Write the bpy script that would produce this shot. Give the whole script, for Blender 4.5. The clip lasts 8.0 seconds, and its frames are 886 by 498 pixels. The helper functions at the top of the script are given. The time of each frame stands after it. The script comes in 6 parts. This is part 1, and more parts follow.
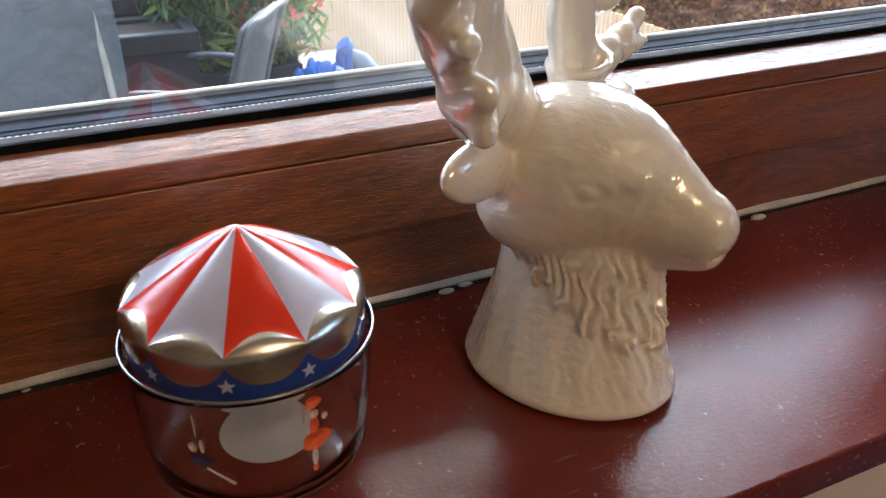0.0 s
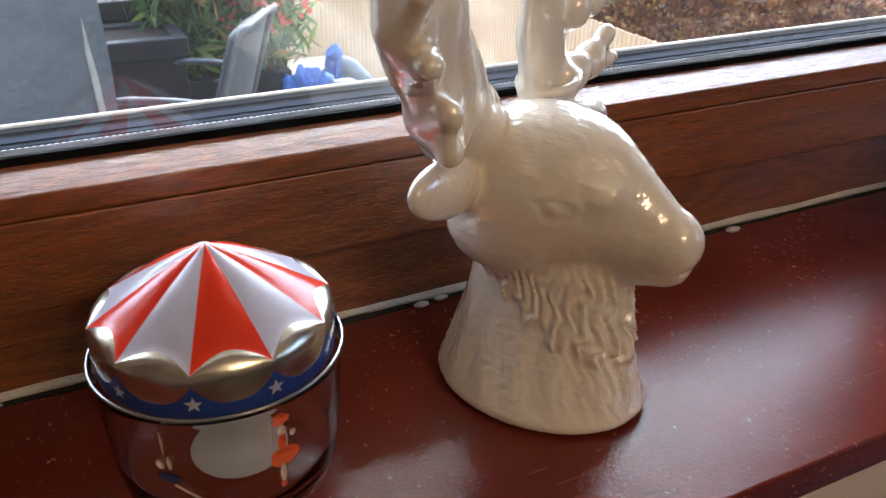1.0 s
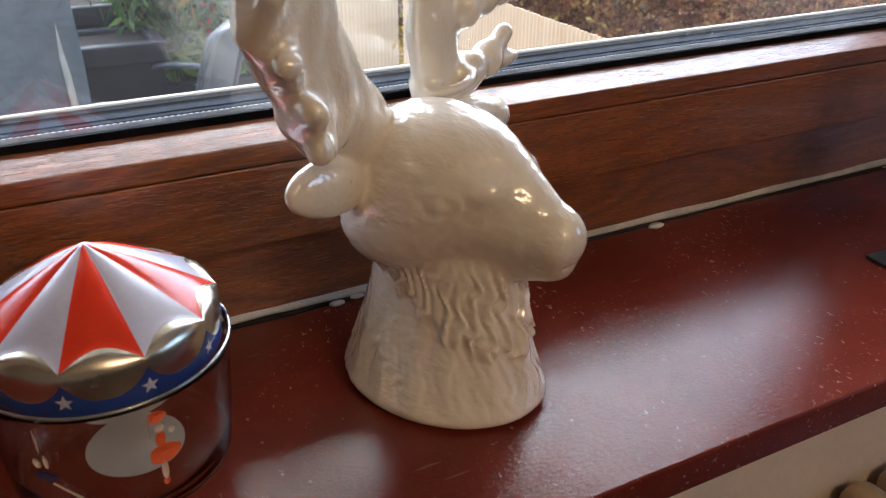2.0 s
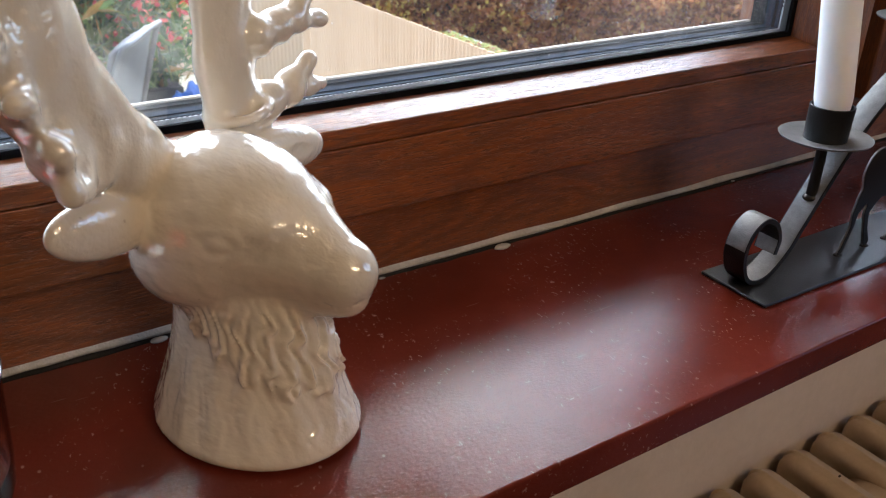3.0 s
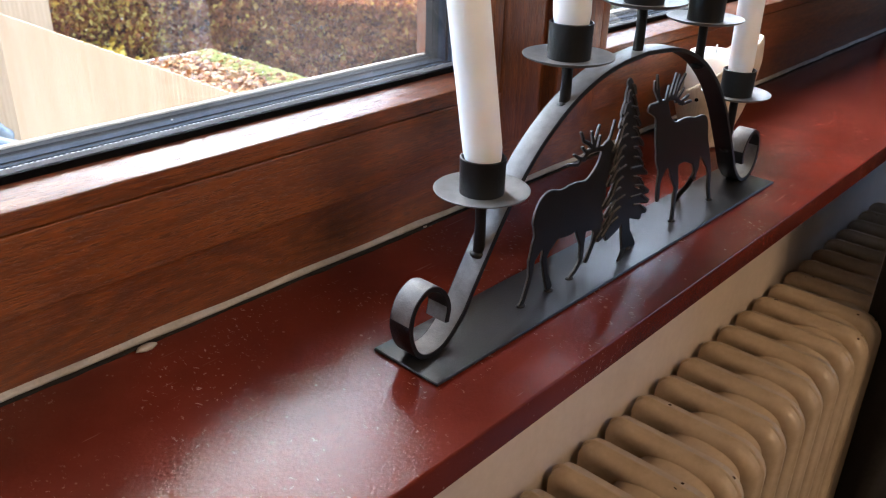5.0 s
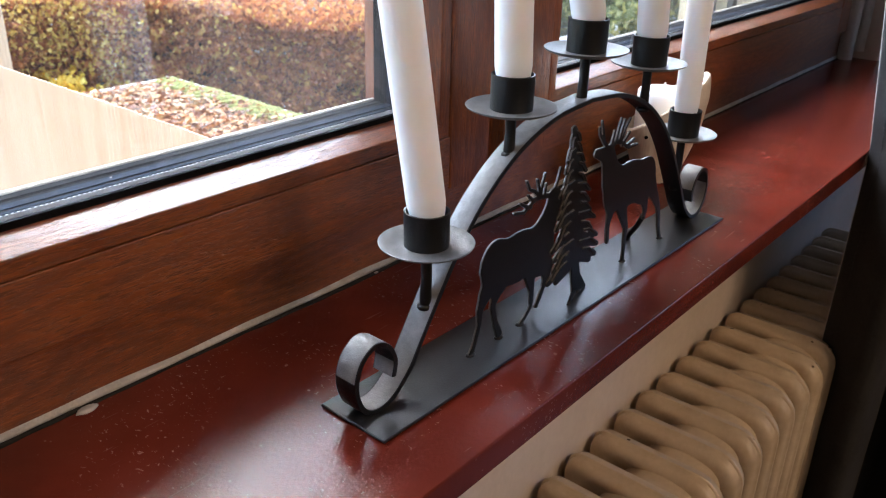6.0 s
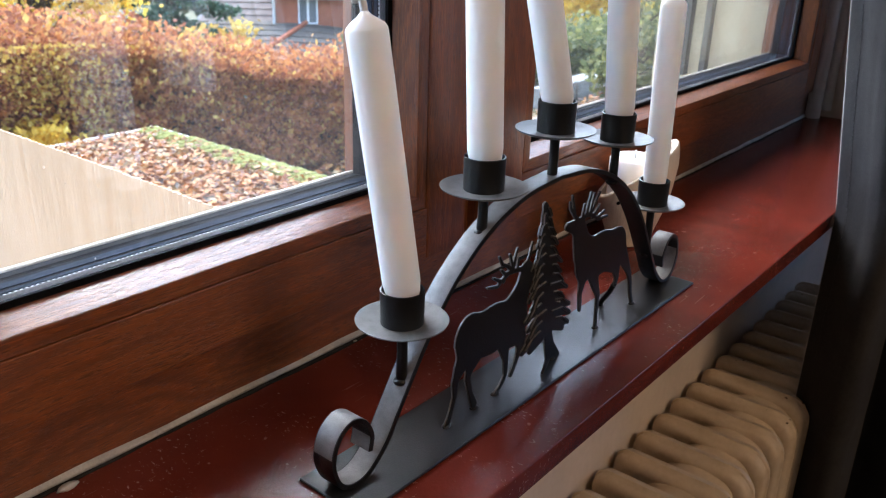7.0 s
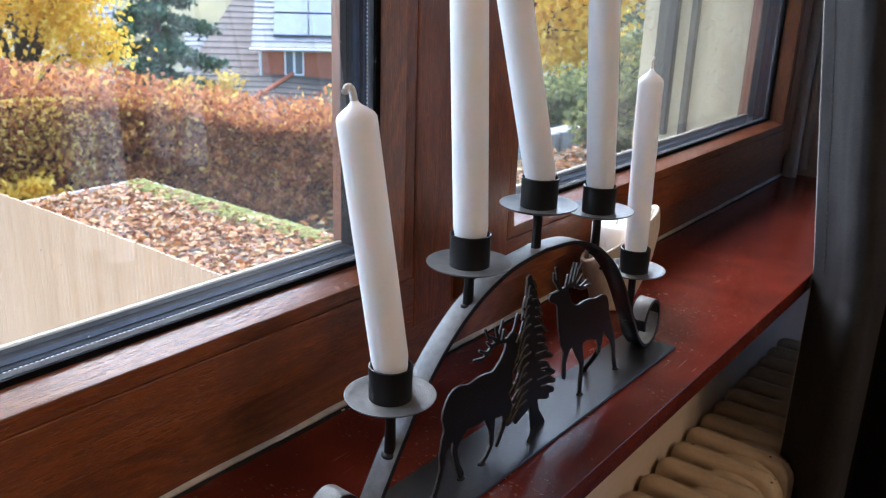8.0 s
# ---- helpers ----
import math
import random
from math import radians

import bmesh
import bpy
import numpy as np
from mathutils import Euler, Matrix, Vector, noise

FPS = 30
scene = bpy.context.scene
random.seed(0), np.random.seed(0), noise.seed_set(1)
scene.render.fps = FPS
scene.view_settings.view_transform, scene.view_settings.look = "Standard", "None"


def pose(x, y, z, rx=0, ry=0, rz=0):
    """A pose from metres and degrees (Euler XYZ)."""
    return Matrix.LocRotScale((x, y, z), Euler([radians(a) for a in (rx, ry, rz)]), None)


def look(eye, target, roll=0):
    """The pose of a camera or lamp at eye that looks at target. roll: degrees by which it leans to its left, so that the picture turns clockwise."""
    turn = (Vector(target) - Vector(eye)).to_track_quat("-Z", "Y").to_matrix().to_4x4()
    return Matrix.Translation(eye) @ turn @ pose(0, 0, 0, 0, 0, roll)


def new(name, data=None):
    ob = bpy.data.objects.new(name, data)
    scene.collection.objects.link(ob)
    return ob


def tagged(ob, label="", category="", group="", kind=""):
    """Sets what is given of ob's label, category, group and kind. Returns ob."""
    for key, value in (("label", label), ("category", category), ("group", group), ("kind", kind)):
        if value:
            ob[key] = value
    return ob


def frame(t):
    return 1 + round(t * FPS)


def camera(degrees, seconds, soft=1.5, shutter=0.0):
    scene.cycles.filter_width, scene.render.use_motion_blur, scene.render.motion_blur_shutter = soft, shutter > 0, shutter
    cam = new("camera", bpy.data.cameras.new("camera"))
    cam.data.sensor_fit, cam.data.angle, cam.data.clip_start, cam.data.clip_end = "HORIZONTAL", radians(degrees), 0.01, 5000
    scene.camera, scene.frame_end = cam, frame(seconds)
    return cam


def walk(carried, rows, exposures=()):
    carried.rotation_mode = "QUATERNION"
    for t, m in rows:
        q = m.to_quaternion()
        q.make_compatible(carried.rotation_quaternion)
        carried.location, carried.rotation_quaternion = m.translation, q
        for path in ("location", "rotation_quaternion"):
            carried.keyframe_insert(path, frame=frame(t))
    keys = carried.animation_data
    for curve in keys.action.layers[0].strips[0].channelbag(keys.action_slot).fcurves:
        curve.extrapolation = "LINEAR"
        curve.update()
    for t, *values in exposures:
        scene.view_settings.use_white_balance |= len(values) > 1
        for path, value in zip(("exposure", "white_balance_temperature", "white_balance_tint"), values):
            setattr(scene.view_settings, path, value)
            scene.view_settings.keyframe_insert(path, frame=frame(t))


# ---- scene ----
cam = camera(56.1, 8.0, soft=1.15)
PATH = [
    (0, (-0.164, -0.338, 0.226), (0.606, 1.244, -0.724), 0.6),
    (0.5, (-0.162, -0.341, 0.229), (0.63, 1.238, -0.709), 0.8),
    (1, (-0.157, -0.342, 0.231), (0.636, 1.236, -0.707), 0.9),
    (1.2, (-0.155, -0.343, 0.23), (0.641, 1.235, -0.704), 0.8),
    (2.5, (-0.098, -0.376, 0.234), (0.763, 1.173, -0.693), 0.8),
    (3, (-0.072, -0.379, 0.237), (0.896, 1.116, -0.674), 1.5),
    (3.5, (-0.026, -0.377, 0.238), (1.103, 1.001, -0.671), 2.0),
    (4, (0.012, -0.373, 0.243), (1.259, 0.902, -0.662), 1.9),
    (4.5, (0.03, -0.37, 0.244), (1.332, 0.858, -0.649), 1.8),
    (5.8, (0.053, -0.376, 0.260), (1.438, 0.780, -0.604), 1.7),
    (6, (0.055, -0.375, 0.263), (1.455, 0.781, -0.575), 1.6),
    (6.5, (0.052, -0.381, 0.275), (1.487, 0.773, -0.506), 1.6),
    (7, (0.052, -0.383, 0.286), (1.508, 0.772, -0.454), 1.8),
    (7.5, (0.049, -0.384, 0.293), (1.53, 0.769, -0.398), 1.7),
    (8, (0.046, -0.386, 0.305), (1.553, 0.769, -0.325), 1.9),
]
EXPOSURE = [(0.0, 2.84, 5950, 10), (2.5, 2.66, 6000, 10), (3.5, 2.80, 5950, 10), (4.5, 3.11, 5950, 10), (6.0, 3.08, 5800, 10), (8.0, 2.60, 5650, 10)]
cam.data.dof.use_dof, cam.data.dof.focus_distance, cam.data.dof.aperture_fstop = True, 0.50, 27.0
walk(cam, [(t, look(eye, target, roll)) for t, eye, target, roll in PATH], EXPOSURE)

# ---- world, sun, large lights ----
world = bpy.data.worlds.new("overcast_sky")
scene.world = world
world.use_nodes = True
wt = world.node_tree
sky = wt.nodes.new("ShaderNodeTexSky")
sky.sky_type, sky.sun_disc = "NISHITA", False
sky.sun_elevation, sky.sun_rotation = radians(52), radians(24)
sky.air_density, sky.dust_density, sky.ozone_density = 1.0, 2.0, 1.0
wt.links.new(sky.outputs[0], wt.nodes["Background"].inputs[0])
wt.nodes["Background"].inputs[1].default_value = 0.15  # sky strength

sun = new("sun", bpy.data.lights.new("sun", "SUN"))
sun.data.energy, sun.data.angle, sun.data.color = 1.45, radians(115), (1.0, 0.98, 0.96)
sun.matrix_world = look((1.00, 2.25, 3.15), (0, 0, 0))


# ---- materials ----
def nodes_of(name):
    m = bpy.data.materials.new(name)
    m.use_nodes = True
    t = m.node_tree
    return m, t, t.nodes["Principled BSDF"]


def ramp(t, fac, stops):
    r = t.nodes.new("ShaderNodeValToRGB")
    e = r.color_ramp.elements
    while len(e) < len(stops):
        e.new(0.5)
    for k, (p, c) in enumerate(stops):
        e[k].position, e[k].color = p, (*c, 1) if len(c) == 3 else c
    t.links.new(fac, r.inputs[0])
    return r.outputs[0]


def coords(t, stretch=(1, 1, 1), kind="Object"):
    c = t.nodes.new("ShaderNodeTexCoord")
    m = t.nodes.new("ShaderNodeMapping")
    m.inputs["Scale"].default_value = stretch
    t.links.new(c.outputs[kind], m.inputs["Vector"])
    return m.outputs[0]


def noise_tex(t, vec, scale, detail=4, rough=0.55, distort=0.0):
    n = t.nodes.new("ShaderNodeTexNoise")
    n.inputs["Scale"].default_value, n.inputs["Detail"].default_value = scale, detail
    n.inputs["Roughness"].default_value, n.inputs["Distortion"].default_value = rough, distort
    t.links.new(vec, n.inputs["Vector"])
    return n.outputs["Fac"]


def mix_col(t, fac, a, b, mode="MIX"):
    m = t.nodes.new("ShaderNodeMix")
    m.data_type, m.blend_type = "RGBA", mode
    for sock, v in ((m.inputs[0], fac), (m.inputs[6], a), (m.inputs[7], b)):
        if hasattr(v, "links"):
            t.links.new(v, sock)
        elif isinstance(v, (int, float)):
            sock.default_value = v
        else:
            sock.default_value = (*v, 1)
    return m.outputs[2]


def math_node(t, op, a, b=0.0):
    m = t.nodes.new("ShaderNodeMath")
    m.operation = op
    for sock, v in ((m.inputs[0], a), (m.inputs[1], b)):
        if hasattr(v, "links"):
            t.links.new(v, sock)
        else:
            sock.default_value = v
    return m.outputs[0]


def add_bump(t, bsdf, height, strength, dist=0.001):
    b = t.nodes.new("ShaderNodeBump")
    b.inputs["Strength"].default_value, b.inputs["Distance"].default_value = strength, dist
    t.links.new(height, b.inputs["Height"])
    t.links.new(b.outputs[0], bsdf.inputs["Normal"])


def paint(name, c1, c2, scale=20, rough=0.5, rough2=None, metal=0.0, stretch=(1, 1, 1), bump=0.15, bscale=None, bdist=0.0006, spec=0.5, rnd=0.0, coat=0.0):
    """A surface with colour variation at two scales, uneven gloss and fine relief."""
    m, t, b = nodes_of(name)
    v = coords(t, stretch)
    big, fine = noise_tex(t, v, scale, 3), noise_tex(t, v, scale * 9, 5)
    f = math_node(t, "ADD", math_node(t, "MULTIPLY", big, 0.65), math_node(t, "MULTIPLY", fine, 0.35))
    col = ramp(t, f, [(0.36, c1), (0.64, c2)])
    if rnd:
        o = t.nodes.new("ShaderNodeObjectInfo")
        k = math_node(t, "ADD", math_node(t, "MULTIPLY", o.outputs["Random"], rnd), 1 - rnd / 2)
        hsv = t.nodes.new("ShaderNodeHueSaturation")
        t.links.new(k, hsv.inputs["Value"])
        t.links.new(col, hsv.inputs["Color"])
        col = hsv.outputs[0]
    t.links.new(col, b.inputs["Base Color"])
    r2 = rough + 0.12 if rough2 is None else rough2
    rr = t.nodes.new("ShaderNodeMapRange")
    rr.inputs["To Min"].default_value, rr.inputs["To Max"].default_value = rough, r2
    t.links.new(big, rr.inputs["Value"])
    t.links.new(rr.outputs[0], b.inputs["Roughness"])
    b.inputs["Metallic"].default_value = metal
    b.inputs["Specular IOR Level"].default_value = spec
    b.inputs["Coat Weight"].default_value = coat
    b.inputs["Coat Roughness"].default_value = 0.08
    if bump:
        add_bump(t, b, noise_tex(t, v, bscale or scale * 12, 4), bump, bdist)
    return m


def wood(name, axis, dark, mid, light, rough=0.38, size=1.0, pores=0.6, coat=1.0):
    """Stained, lacquered timber with a flamed figure, dark streaks and short open pores along one axis."""
    m, t, b = nodes_of(name)
    turn = lambda k: {"x": (k, 1, 1), "y": (1, k, 1), "z": (1, 1, k)}[axis]
    vec = lambda k: coords(t, tuple(s / size for s in turn(k)))
    flame = noise_tex(t, vec(0.16), 15, 2, 0.45, 0.5)
    rings = math_node(t, "SINE", math_node(t, "MULTIPLY", flame, 120.0))
    rings = math_node(t, "ADD", math_node(t, "MULTIPLY", rings, 0.5), 0.5)
    streak = noise_tex(t, vec(0.03), 300, 5, 0.62, 0.4)
    broad = noise_tex(t, vec(0.2), 9, 2)
    f = math_node(t, "ADD", math_node(t, "MULTIPLY", rings, 0.16), math_node(t, "ADD", math_node(t, "MULTIPLY", streak, 0.34), math_node(t, "MULTIPLY", broad, 0.50)))
    col = ramp(t, f, [(0.36, dark), (0.54, mid), (0.76, light)])
    dash = ramp(t, noise_tex(t, vec(0.05), 1500, 2, 0.6), [(0.56, (0, 0, 0)), (0.62, (1, 1, 1))])
    col = mix_col(t, math_node(t, "MULTIPLY", dash, 0.5 * pores), col, tuple(c * 1.6 for c in light))
    pore = noise_tex(t, vec(0.06), 1700, 2, 0.6)
    pm = ramp(t, pore, [(0.54, (0, 0, 0)), (0.59, (1, 1, 1))])
    pm = math_node(t, "MULTIPLY", pm, math_node(t, "ADD", math_node(t, "MULTIPLY", rings, 0.6), 0.4))
    t.links.new(mix_col(t, math_node(t, "MULTIPLY", pm, pores), col, tuple(c * 0.35 for c in dark)), b.inputs["Base Color"])
    b.inputs["Roughness"].default_value = rough
    b.inputs["Specular IOR Level"].default_value = 0.5
    b.inputs["Coat Weight"].default_value, b.inputs["Coat Roughness"].default_value = coat, 0.24
    h = math_node(t, "SUBTRACT", math_node(t, "MULTIPLY", streak, 0.7), math_node(t, "MULTIPLY", pm, 1.0))
    bp = t.nodes.new("ShaderNodeBump")
    bp.inputs["Strength"].default_value, bp.inputs["Distance"].default_value = 0.6, 0.0004
    t.links.new(h, bp.inputs["Height"])
    t.links.new(bp.outputs[0], b.inputs["Normal"])
    t.links.new(bp.outputs[0], b.inputs["Coat Normal"])
    return m


def sill_paint():
    """Dark red-brown enamel, scuffed, with grain showing through, pale scratches and specks."""
    m, t, b = nodes_of("sill_paint")
    v = coords(t)
    base = ramp(t, noise_tex(t, v, 7, 5, 0.6), [(0.3, (0.088, 0.014, 0.0085)), (0.55, (0.135, 0.0215, 0.0125)), (0.75, (0.185, 0.031, 0.019))])
    # worn flecks, gathered in patches, longer across the board's depth than along it
    area = ramp(t, noise_tex(t, v, 13, 3), [(0.48, (0, 0, 0)), (0.62, (1, 1, 1))])
    spots = ramp(t, noise_tex(t, coords(t, (1.0, 0.6, 1)), 430, 3, 0.6, 0.8), [(0.635, (0, 0, 0)), (0.685, (1, 1, 1))])
    mask = math_node(t, "MULTIPLY", math_node(t, "MULTIPLY", spots, area), 0.75)
    # thin scratches in two directions
    lines = None
    for turn, sc in ((0.5, 26), (-0.9, 21)):
        mp = t.nodes.new("ShaderNodeMapping")
        mp.inputs["Rotation"].default_value, mp.inputs["Scale"].default_value = (0, 0, turn), (1, 14, 1)
        t.links.new(v, mp.inputs["Vector"])
        ln = ramp(t, noise_tex(t, mp.outputs[0], sc, 2, 0.5, 0.2), [(0.715, (0, 0, 0)), (0.735, (1, 1, 1))])
        lines = ln if lines is None else math_node(t, "MAXIMUM", lines, ln)
    vor = t.nodes.new("ShaderNodeTexVoronoi")
    vor.inputs["Scale"].default_value = 140
    t.links.new(coords(t, (1, 0.75, 1)), vor.inputs["Vector"])
    dust = ramp(t, vor.outputs["Distance"], [(0.07, (1, 1, 1)), (0.12, (0, 0, 0))])
    some = ramp(t, noise_tex(t, v, 37, 1), [(0.56, (0, 0, 0)), (0.62, (1, 1, 1))])
    allm = math_node(t, "MAXIMUM", mask, math_node(t, "MULTIPLY", math_node(t, "MULTIPLY", dust, some), 0.45))
    allm = math_node(t, "MAXIMUM", allm, math_node(t, "MULTIPLY", lines, 0.16))
    t.links.new(mix_col(t, allm, base, (0.46, 0.29, 0.23)), b.inputs["Base Color"])
    r = t.nodes.new("ShaderNodeMapRange")
    r.inputs["To Min"].default_value, r.inputs["To Max"].default_value = 0.10, 0.19
    t.links.new(noise_tex(t, v, 24, 5, 0.7), r.inputs["Value"])
    t.links.new(math_node(t, "ADD", r.outputs[0], math_node(t, "MULTIPLY", allm, 0.15)), b.inputs["Roughness"])
    b.inputs["Specular IOR Level"].default_value = 0.26
    g = noise_tex(t, coords(t, (0.6, 1, 1)), 640, 3, 0.6)
    add_bump(t, b, math_node(t, "ADD", g, math_node(t, "MULTIPLY", noise_tex(t, v, 60, 2), 0.12)), 0.45, 0.0004)
    return m


def jar_glass_mat():
    """Clear pressed jar glass with slightly wavy faces."""
    m, t, b = nodes_of("clear_jar_glass")
    b.inputs["Base Color"].default_value = (0.97, 0.985, 0.98, 1)
    b.inputs["Transmission Weight"].default_value, b.inputs["Roughness"].default_value, b.inputs["IOR"].default_value = 1.0, 0.015, 1.46
    add_bump(t, b, noise_tex(t, coords(t, (1, 1, 0.5)), 55, 2), 0.12, 0.0008)
    return m


def pane_glass():
    """Window glass: clear, with the gloss of both of its faces and a little dust."""
    m, t, b = nodes_of("pane_glass")
    clear, gloss, mixer = t.nodes.new("ShaderNodeBsdfTransparent"), t.nodes.new("ShaderNodeBsdfGlossy"), t.nodes.new("ShaderNodeMixShader")
    fr = t.nodes.new("ShaderNodeFresnel")
    fr.inputs["IOR"].default_value = 1.5
    clear.inputs[0].default_value = (0.965, 0.985, 0.975, 1)
    gloss.inputs["Roughness"].default_value = 0.0
    t.links.new(math_node(t, "MINIMUM", math_node(t, "MULTIPLY", fr.outputs[0], 1.85), 1.0), mixer.inputs[0])
    t.links.new(clear.outputs[0], mixer.inputs[1])
    t.links.new(gloss.outputs[0], mixer.inputs[2])
    dusty, dmix = t.nodes.new("ShaderNodeBsdfDiffuse"), t.nodes.new("ShaderNodeMixShader")
    dusty.inputs[0].default_value = (0.8, 0.82, 0.85, 1)
    v = coords(t)
    vor = t.nodes.new("ShaderNodeTexVoronoi")
    vor.inputs["Scale"].default_value = 130
    t.links.new(v, vor.inputs["Vector"])
    spots = ramp(t, vor.outputs["Distance"], [(0.05, (1, 1, 1)), (0.1, (0, 0, 0))])
    some = ramp(t, noise_tex(t, v, 38, 1), [(0.56, (0, 0, 0)), (0.64, (1, 1, 1))])
    smear = ramp(t, noise_tex(t, v, 5, 4), [(0.42, (0.007, 0.007, 0.007)), (0.72, (0.035, 0.035, 0.035))])
    t.links.new(math_node(t, "ADD", math_node(t, "MULTIPLY", math_node(t, "MULTIPLY", spots, some), 0.35), smear), dmix.inputs[0])
    t.links.new(mixer.outputs[0], dmix.inputs[1])
    film, both = t.nodes.new("ShaderNodeBsdfTranslucent"), t.nodes.new("ShaderNodeMixShader")
    film.inputs[0].default_value = (0.86, 0.82, 0.76, 1)
    both.inputs[0].default_value = 0.42
    t.links.new(dusty.outputs[0], both.inputs[1])
    t.links.new(film.outputs[0], both.inputs[2])
    t.links.new(both.outputs[0], dmix.inputs[2])
    t.nodes.remove(b)
    t.links.new(dmix.outputs[0], t.nodes["Material Output"].inputs[0])
    return m


def leaf_mat(name, stops, trans=0.42):
    """Leaves whose colour varies from one leaf to the next."""
    m, t, b = nodes_of(name)
    g = t.nodes.new("ShaderNodeNewGeometry")
    t.links.new(ramp(t, g.outputs["Random Per Island"], stops), b.inputs["Base Color"])
    b.inputs["Roughness"].default_value = 0.55
    tr, mx = t.nodes.new("ShaderNodeBsdfTranslucent"), t.nodes.new("ShaderNodeMixShader")
    t.links.new(ramp(t, g.outputs["Random Per Island"], stops), tr.inputs[0])
    mx.inputs[0].default_value = trans
    t.links.new(b.outputs[0], mx.inputs[1])
    t.links.new(tr.outputs[0], mx.inputs[2])
    t.links.new(mx.outputs[0], t.nodes["Material Output"].inputs[0])
    return m


W_DARK, W_MID, W_LIGHT = (0.135, 0.033, 0.006), (0.218, 0.057, 0.0095), (0.315, 0.094, 0.016)
M_WOOD_X = wood("mahogany_stain_x", "x", W_DARK, W_MID, W_LIGHT)
M_WOOD_Z = wood("mahogany_stain_z", "z", W_DARK, W_MID, W_LIGHT)
M_SILL = sill_paint()
M_CAULK = paint("old_white_sealant", (0.40, 0.37, 0.345), (0.58, 0.545, 0.51), 60, 0.7, bump=0.5, bdist=0.001)
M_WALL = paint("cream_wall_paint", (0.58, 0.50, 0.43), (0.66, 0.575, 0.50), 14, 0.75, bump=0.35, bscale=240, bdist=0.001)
# Unseen walls; the room's dimness is put into their dark colour.
M_ROOM = paint("dimmed_room_wall", (0.24, 0.22, 0.19), (0.29, 0.26, 0.23), 6, 0.85, bump=0.2)
M_CEIL = paint("ceiling_paint", (0.76, 0.75, 0.72), (0.80, 0.79, 0.77), 5, 0.9, bump=0.1)
M_FLOOR = wood("floor_boards", "x", (0.016, 0.009, 0.005), (0.034, 0.019, 0.010), (0.055, 0.032, 0.018), 0.45, 3.0)
M_PANE = pane_glass()
M_CLEAR, _t, _b = nodes_of("pane_back_face")
_c = _t.nodes.new("ShaderNodeBsdfTransparent")
_t.nodes.remove(_b)
_t.links.new(_c.outputs[0], _t.nodes["Material Output"].inputs[0])
M_SPACER = paint("aluminium_spacer", (0.30, 0.31, 0.33), (0.40, 0.41, 0.43), 80, 0.45, metal=0.6, bump=0.1)
M_RUBBER = paint("black_rubber", (0.004, 0.004, 0.005), (0.009, 0.009, 0.011), 60, 0.75, bump=0.1, spec=0.03)
M_GREYRUB = paint("grey_glazing_seal", (0.010, 0.016, 0.028), (0.018, 0.027, 0.044), 60, 0.7, bump=0.1, spec=0.04)
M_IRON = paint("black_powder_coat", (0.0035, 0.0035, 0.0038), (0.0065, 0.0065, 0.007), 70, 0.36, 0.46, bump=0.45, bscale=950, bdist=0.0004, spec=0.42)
# Lighter copy of the iron: paints sky light on upward faces.
M_IRON_LIT = paint("lit_powder_coat", (0.10, 0.10, 0.098), (0.17, 0.17, 0.166), 160, 0.40, 0.52, bump=0.5, bscale=1100, bdist=0.0005, spec=0.9)
# Slightly lighter than the iron, to paint the grey sheen on the plate.
M_PLATE = paint("sheen_black_plate", (0.009, 0.009, 0.0096), (0.020, 0.020, 0.021), 55, 0.30, 0.42, bump=0.35, bscale=900, bdist=0.0003, spec=0.48)
# Paler than the faces, to carry the glint along cut sheet edges.
M_EDGE = paint("pale_cut_edge", (0.12, 0.115, 0.11), (0.20, 0.19, 0.18), 200, 0.35, 0.5, metal=0.5, bump=0.3)


def wax():
    m, t, b = nodes_of("white_wax")
    v = coords(t)
    t.links.new(ramp(t, noise_tex(t, v, 40, 4), [(0.3, (0.86, 0.85, 0.85)), (0.7, (0.92, 0.91, 0.91))]), b.inputs["Base Color"])
    b.inputs["Roughness"].default_value = 0.42
    b.inputs["Subsurface Weight"].default_value = 0.8
    b.inputs["Subsurface Radius"].default_value = (0.014, 0.012, 0.011)
    b.inputs["Subsurface Scale"].default_value = 1.0
    add_bump(t, b, noise_tex(t, coords(t, (1, 1, 0.3)), 160, 3), 0.12, 0.0006)
    return m


def ceramic():
    m, t, b = nodes_of("cream_glazed_ceramic")
    v = coords(t)
    col = ramp(t, noise_tex(t, v, 22, 4), [(0.3, (0.80, 0.725, 0.60)), (0.7, (0.86, 0.795, 0.685))])
    sp = ramp(t, noise_tex(t, v, 330, 2), [(0.73, (0, 0, 0)), (0.76, (1, 1, 1))])
    t.links.new(mix_col(t, math_node(t, "MULTIPLY", sp, 0.35), col, (0.3, 0.2, 0.12)), b.inputs["Base Color"])
    b.inputs["Roughness"].default_value = 0.14
    b.inputs["Specular IOR Level"].default_value = 0.8
    b.inputs["Coat Weight"].default_value, b.inputs["Coat Roughness"].default_value, b.inputs["Coat IOR"].default_value = 1.0, 0.03, 1.7
    # uneven glaze over short fur
    fur = noise_tex(t, coords(t, (0.40, 1, 0.8)), 400, 2, 0.5)
    h = math_node(t, "ADD", math_node(t, "MULTIPLY", fur, 0.9), math_node(t, "MULTIPLY", noise_tex(t, v, 110, 3), 0.6))
    bp = t.nodes.new("ShaderNodeBump")
    bp.inputs["Strength"].default_value, bp.inputs["Distance"].default_value = 0.46, 0.0009
    t.links.new(h, bp.inputs["Height"])
    t.links.new(bp.outputs[0], b.inputs["Normal"])
    t.links.new(bp.outputs[0], b.inputs["Coat Normal"])
    return m


M_WAX, M_CERAMIC = wax(), ceramic()


